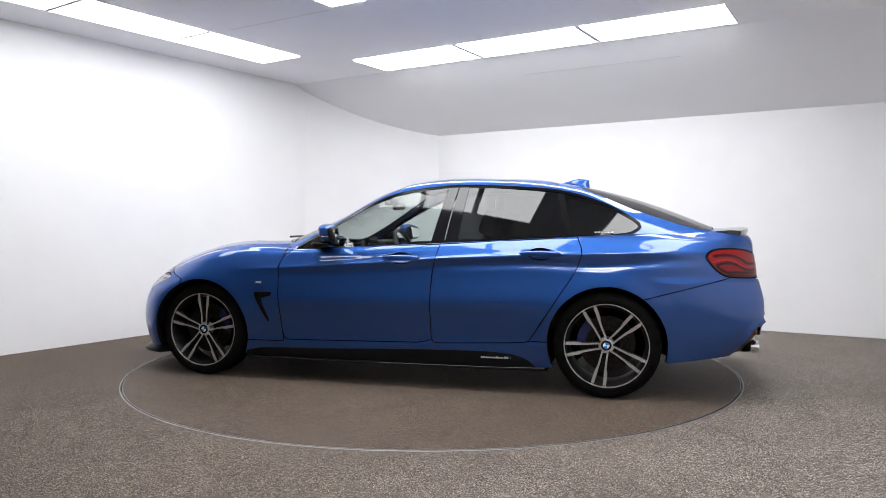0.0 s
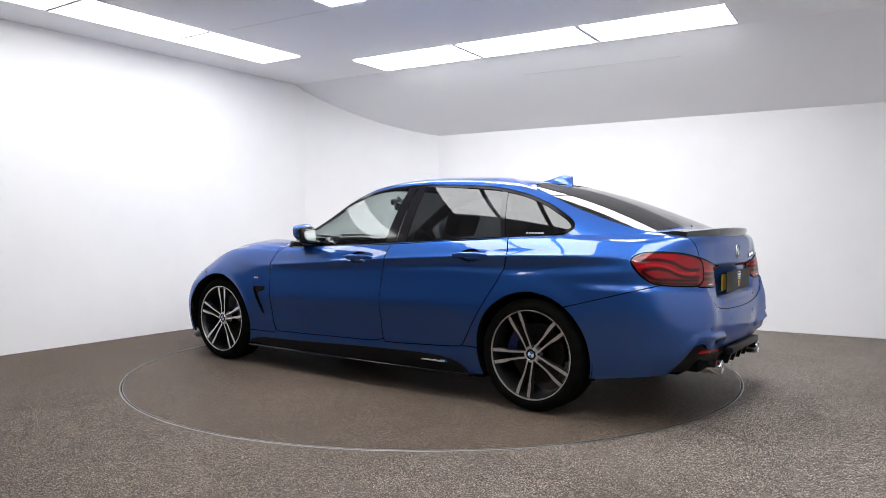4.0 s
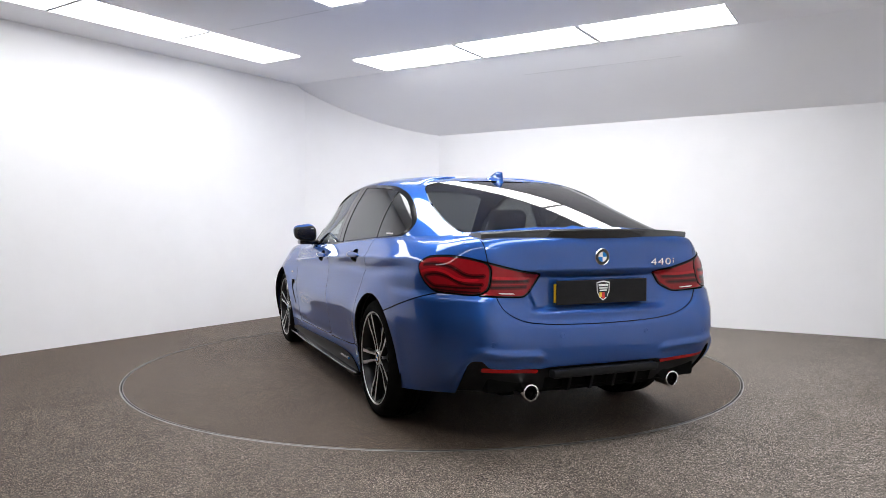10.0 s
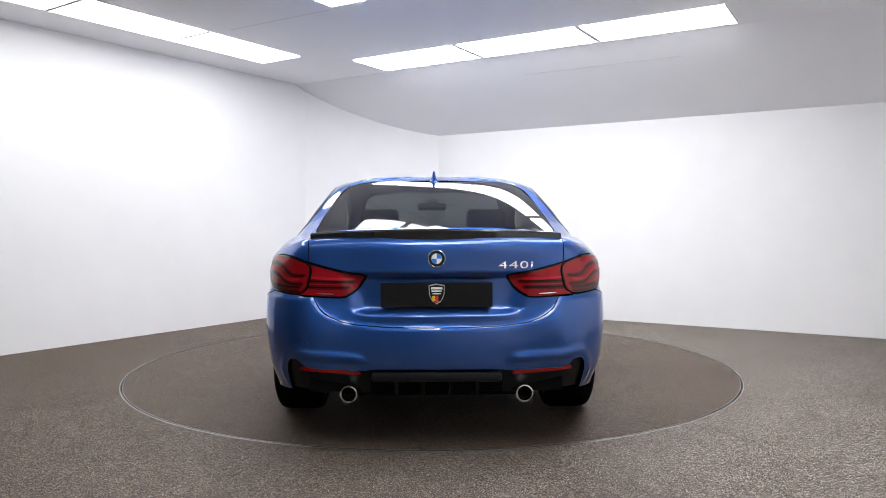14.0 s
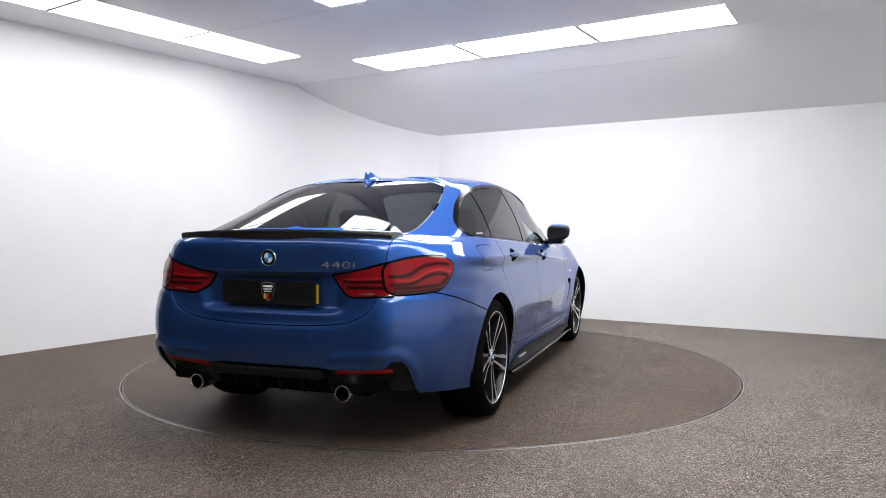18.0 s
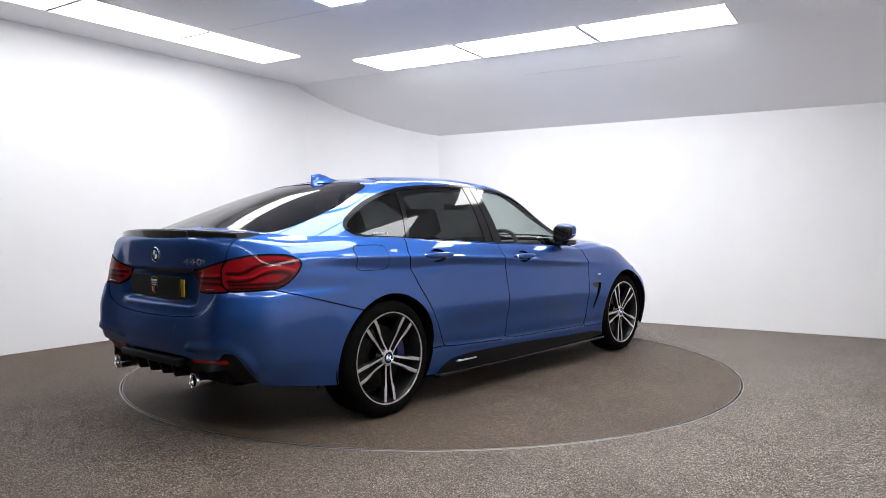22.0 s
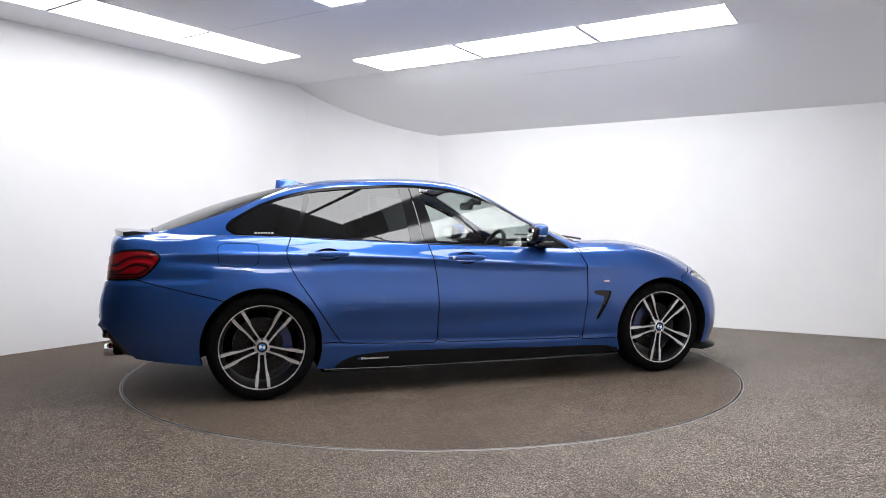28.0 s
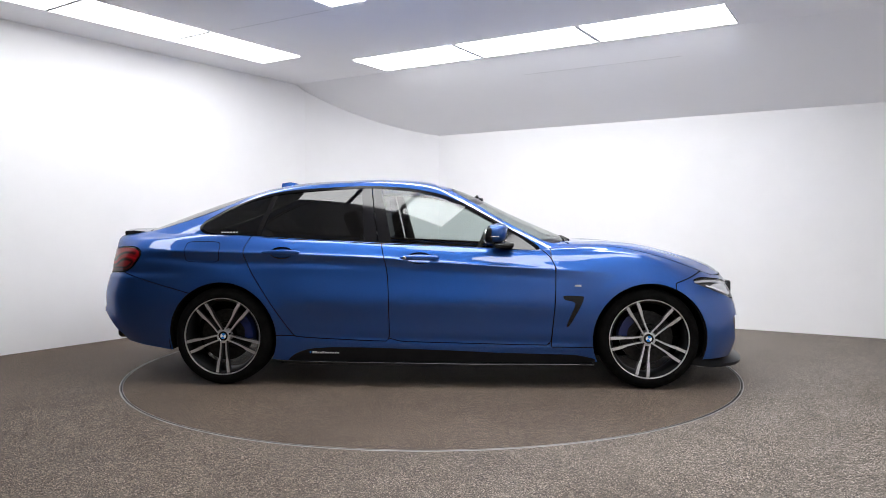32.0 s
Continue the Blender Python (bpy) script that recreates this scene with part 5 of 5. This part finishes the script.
    for i in range(33):
        a = -1 + i / 16
        y, x = 0.80 * math.sin(a * 1.3) / math.sin(1.3), 2.175 - 0.20 * abs(a) ** 1.6 - 0.17 * abs(a) ** 5
        rows.append([lip.verts.new(c) for c in ((x, y, 0.135), (x + 0.004, y, 0.155), (x - 0.05, y * 0.98, 0.185), (x - 0.10, y * 0.97, 0.225), (x - 0.14, y * 0.95, 0.15))])
    for p, q in zip(rows, rows[1:]):
        for k in range(5):
            lip.faces.new((p[k], p[(k + 1) % 5], q[(k + 1) % 5], q[k]))
    lip.faces.new(rows[0]), lip.faces.new(rows[-1])
    part("splitter", lip, SATIN, car, "satin black front splitter", smooth=50)
    for s in (1, -1):
        kidney = part("grille", block(2.05, 2.128, min(s * 0.03, s * 0.24), max(s * 0.03, s * 0.24), 0.56, 0.665, 0.02), TRIM, car, "gloss black grille", smooth=40)
    part("underbody", block(-1.04, 1.04, -0.80, 0.80, 0.135, 0.30, 0.02), GAP, car, "dark underbody")
    # roof aerial
    b = bmesh.new()
    rows = []
    for h, front, rear, half in ((-0.12, -1.015, -1.252, 0.036), (0.0, -1.02, -1.252, 0.035), (0.14, -1.048, -1.247, 0.024), (0.35, -1.080, -1.245, 0.015), (0.7, -1.125, -1.243, 0.010), (0.95, -1.165, -1.241, 0.006), (1.0, -1.180, -1.24, 0.003)):
        ring = []
        for k in range(20):
            t = 2 * math.pi * k / 20
            x = (front + rear) / 2 + (front - rear) / 2 * math.cos(t)
            z = float(np.interp(x, (-1.3, -1.12, -1.0, -.9), (1.308, 1.352, 1.374, 1.386)))
            ring.append(b.verts.new((x, half * math.sin(t) * (1 - 0.25 * math.cos(t)), z + 0.060 * h + 0.002 + (0.008 * h * (-1.12 - x) / 0.1))))
        rows.append(ring)
    for p, q in zip(rows, rows[1:]):
        for k in range(20):
            b.faces.new((p[k], p[(k + 1) % 20], q[(k + 1) % 20], q[k]))
    b.faces.new(rows[0]), b.faces.new(rows[-1])
    part("aerial", b, PAINT, car, "blue shark-fin aerial", smooth=50)
    # wipers at the base of the windscreen
    for y0, y1 in ((-0.55, 0.05), (0.02, 0.55)):
        part("wiper", tube([(0.92, y0, 0.965), (0.90, (y0 + y1) / 2, 0.985), (0.87, y1, 0.985)], 0.008, 6), PLASTIC, car, "black wiper")
    for x, rear in ((-1.405, True), (1.405, False)):
        for s in (1, -1):
            build_wheel(car, x, s, rear)
    build_interior(car)
    return car


build_room()
table = build_turntable()
build_ceiling_lights()
car = build_car()


def motions():
    """The turntable and the car on it turn together at a steady pace."""
    rows, disc_rows = [], []
    for i in range(9):
        t = 4.0 * i
        m = Matrix.Rotation(radians(START - PACE * t - BEND * t * t), 4, "Z")
        rows.append((t, m @ Matrix.Translation((0.057, 0.006, 0.0))))
        disc_rows.append((t, m))
    walk(car, rows)
    walk(table, disc_rows)


START, PACE, BEND = 164.2, 5.26, 0.0
motions()
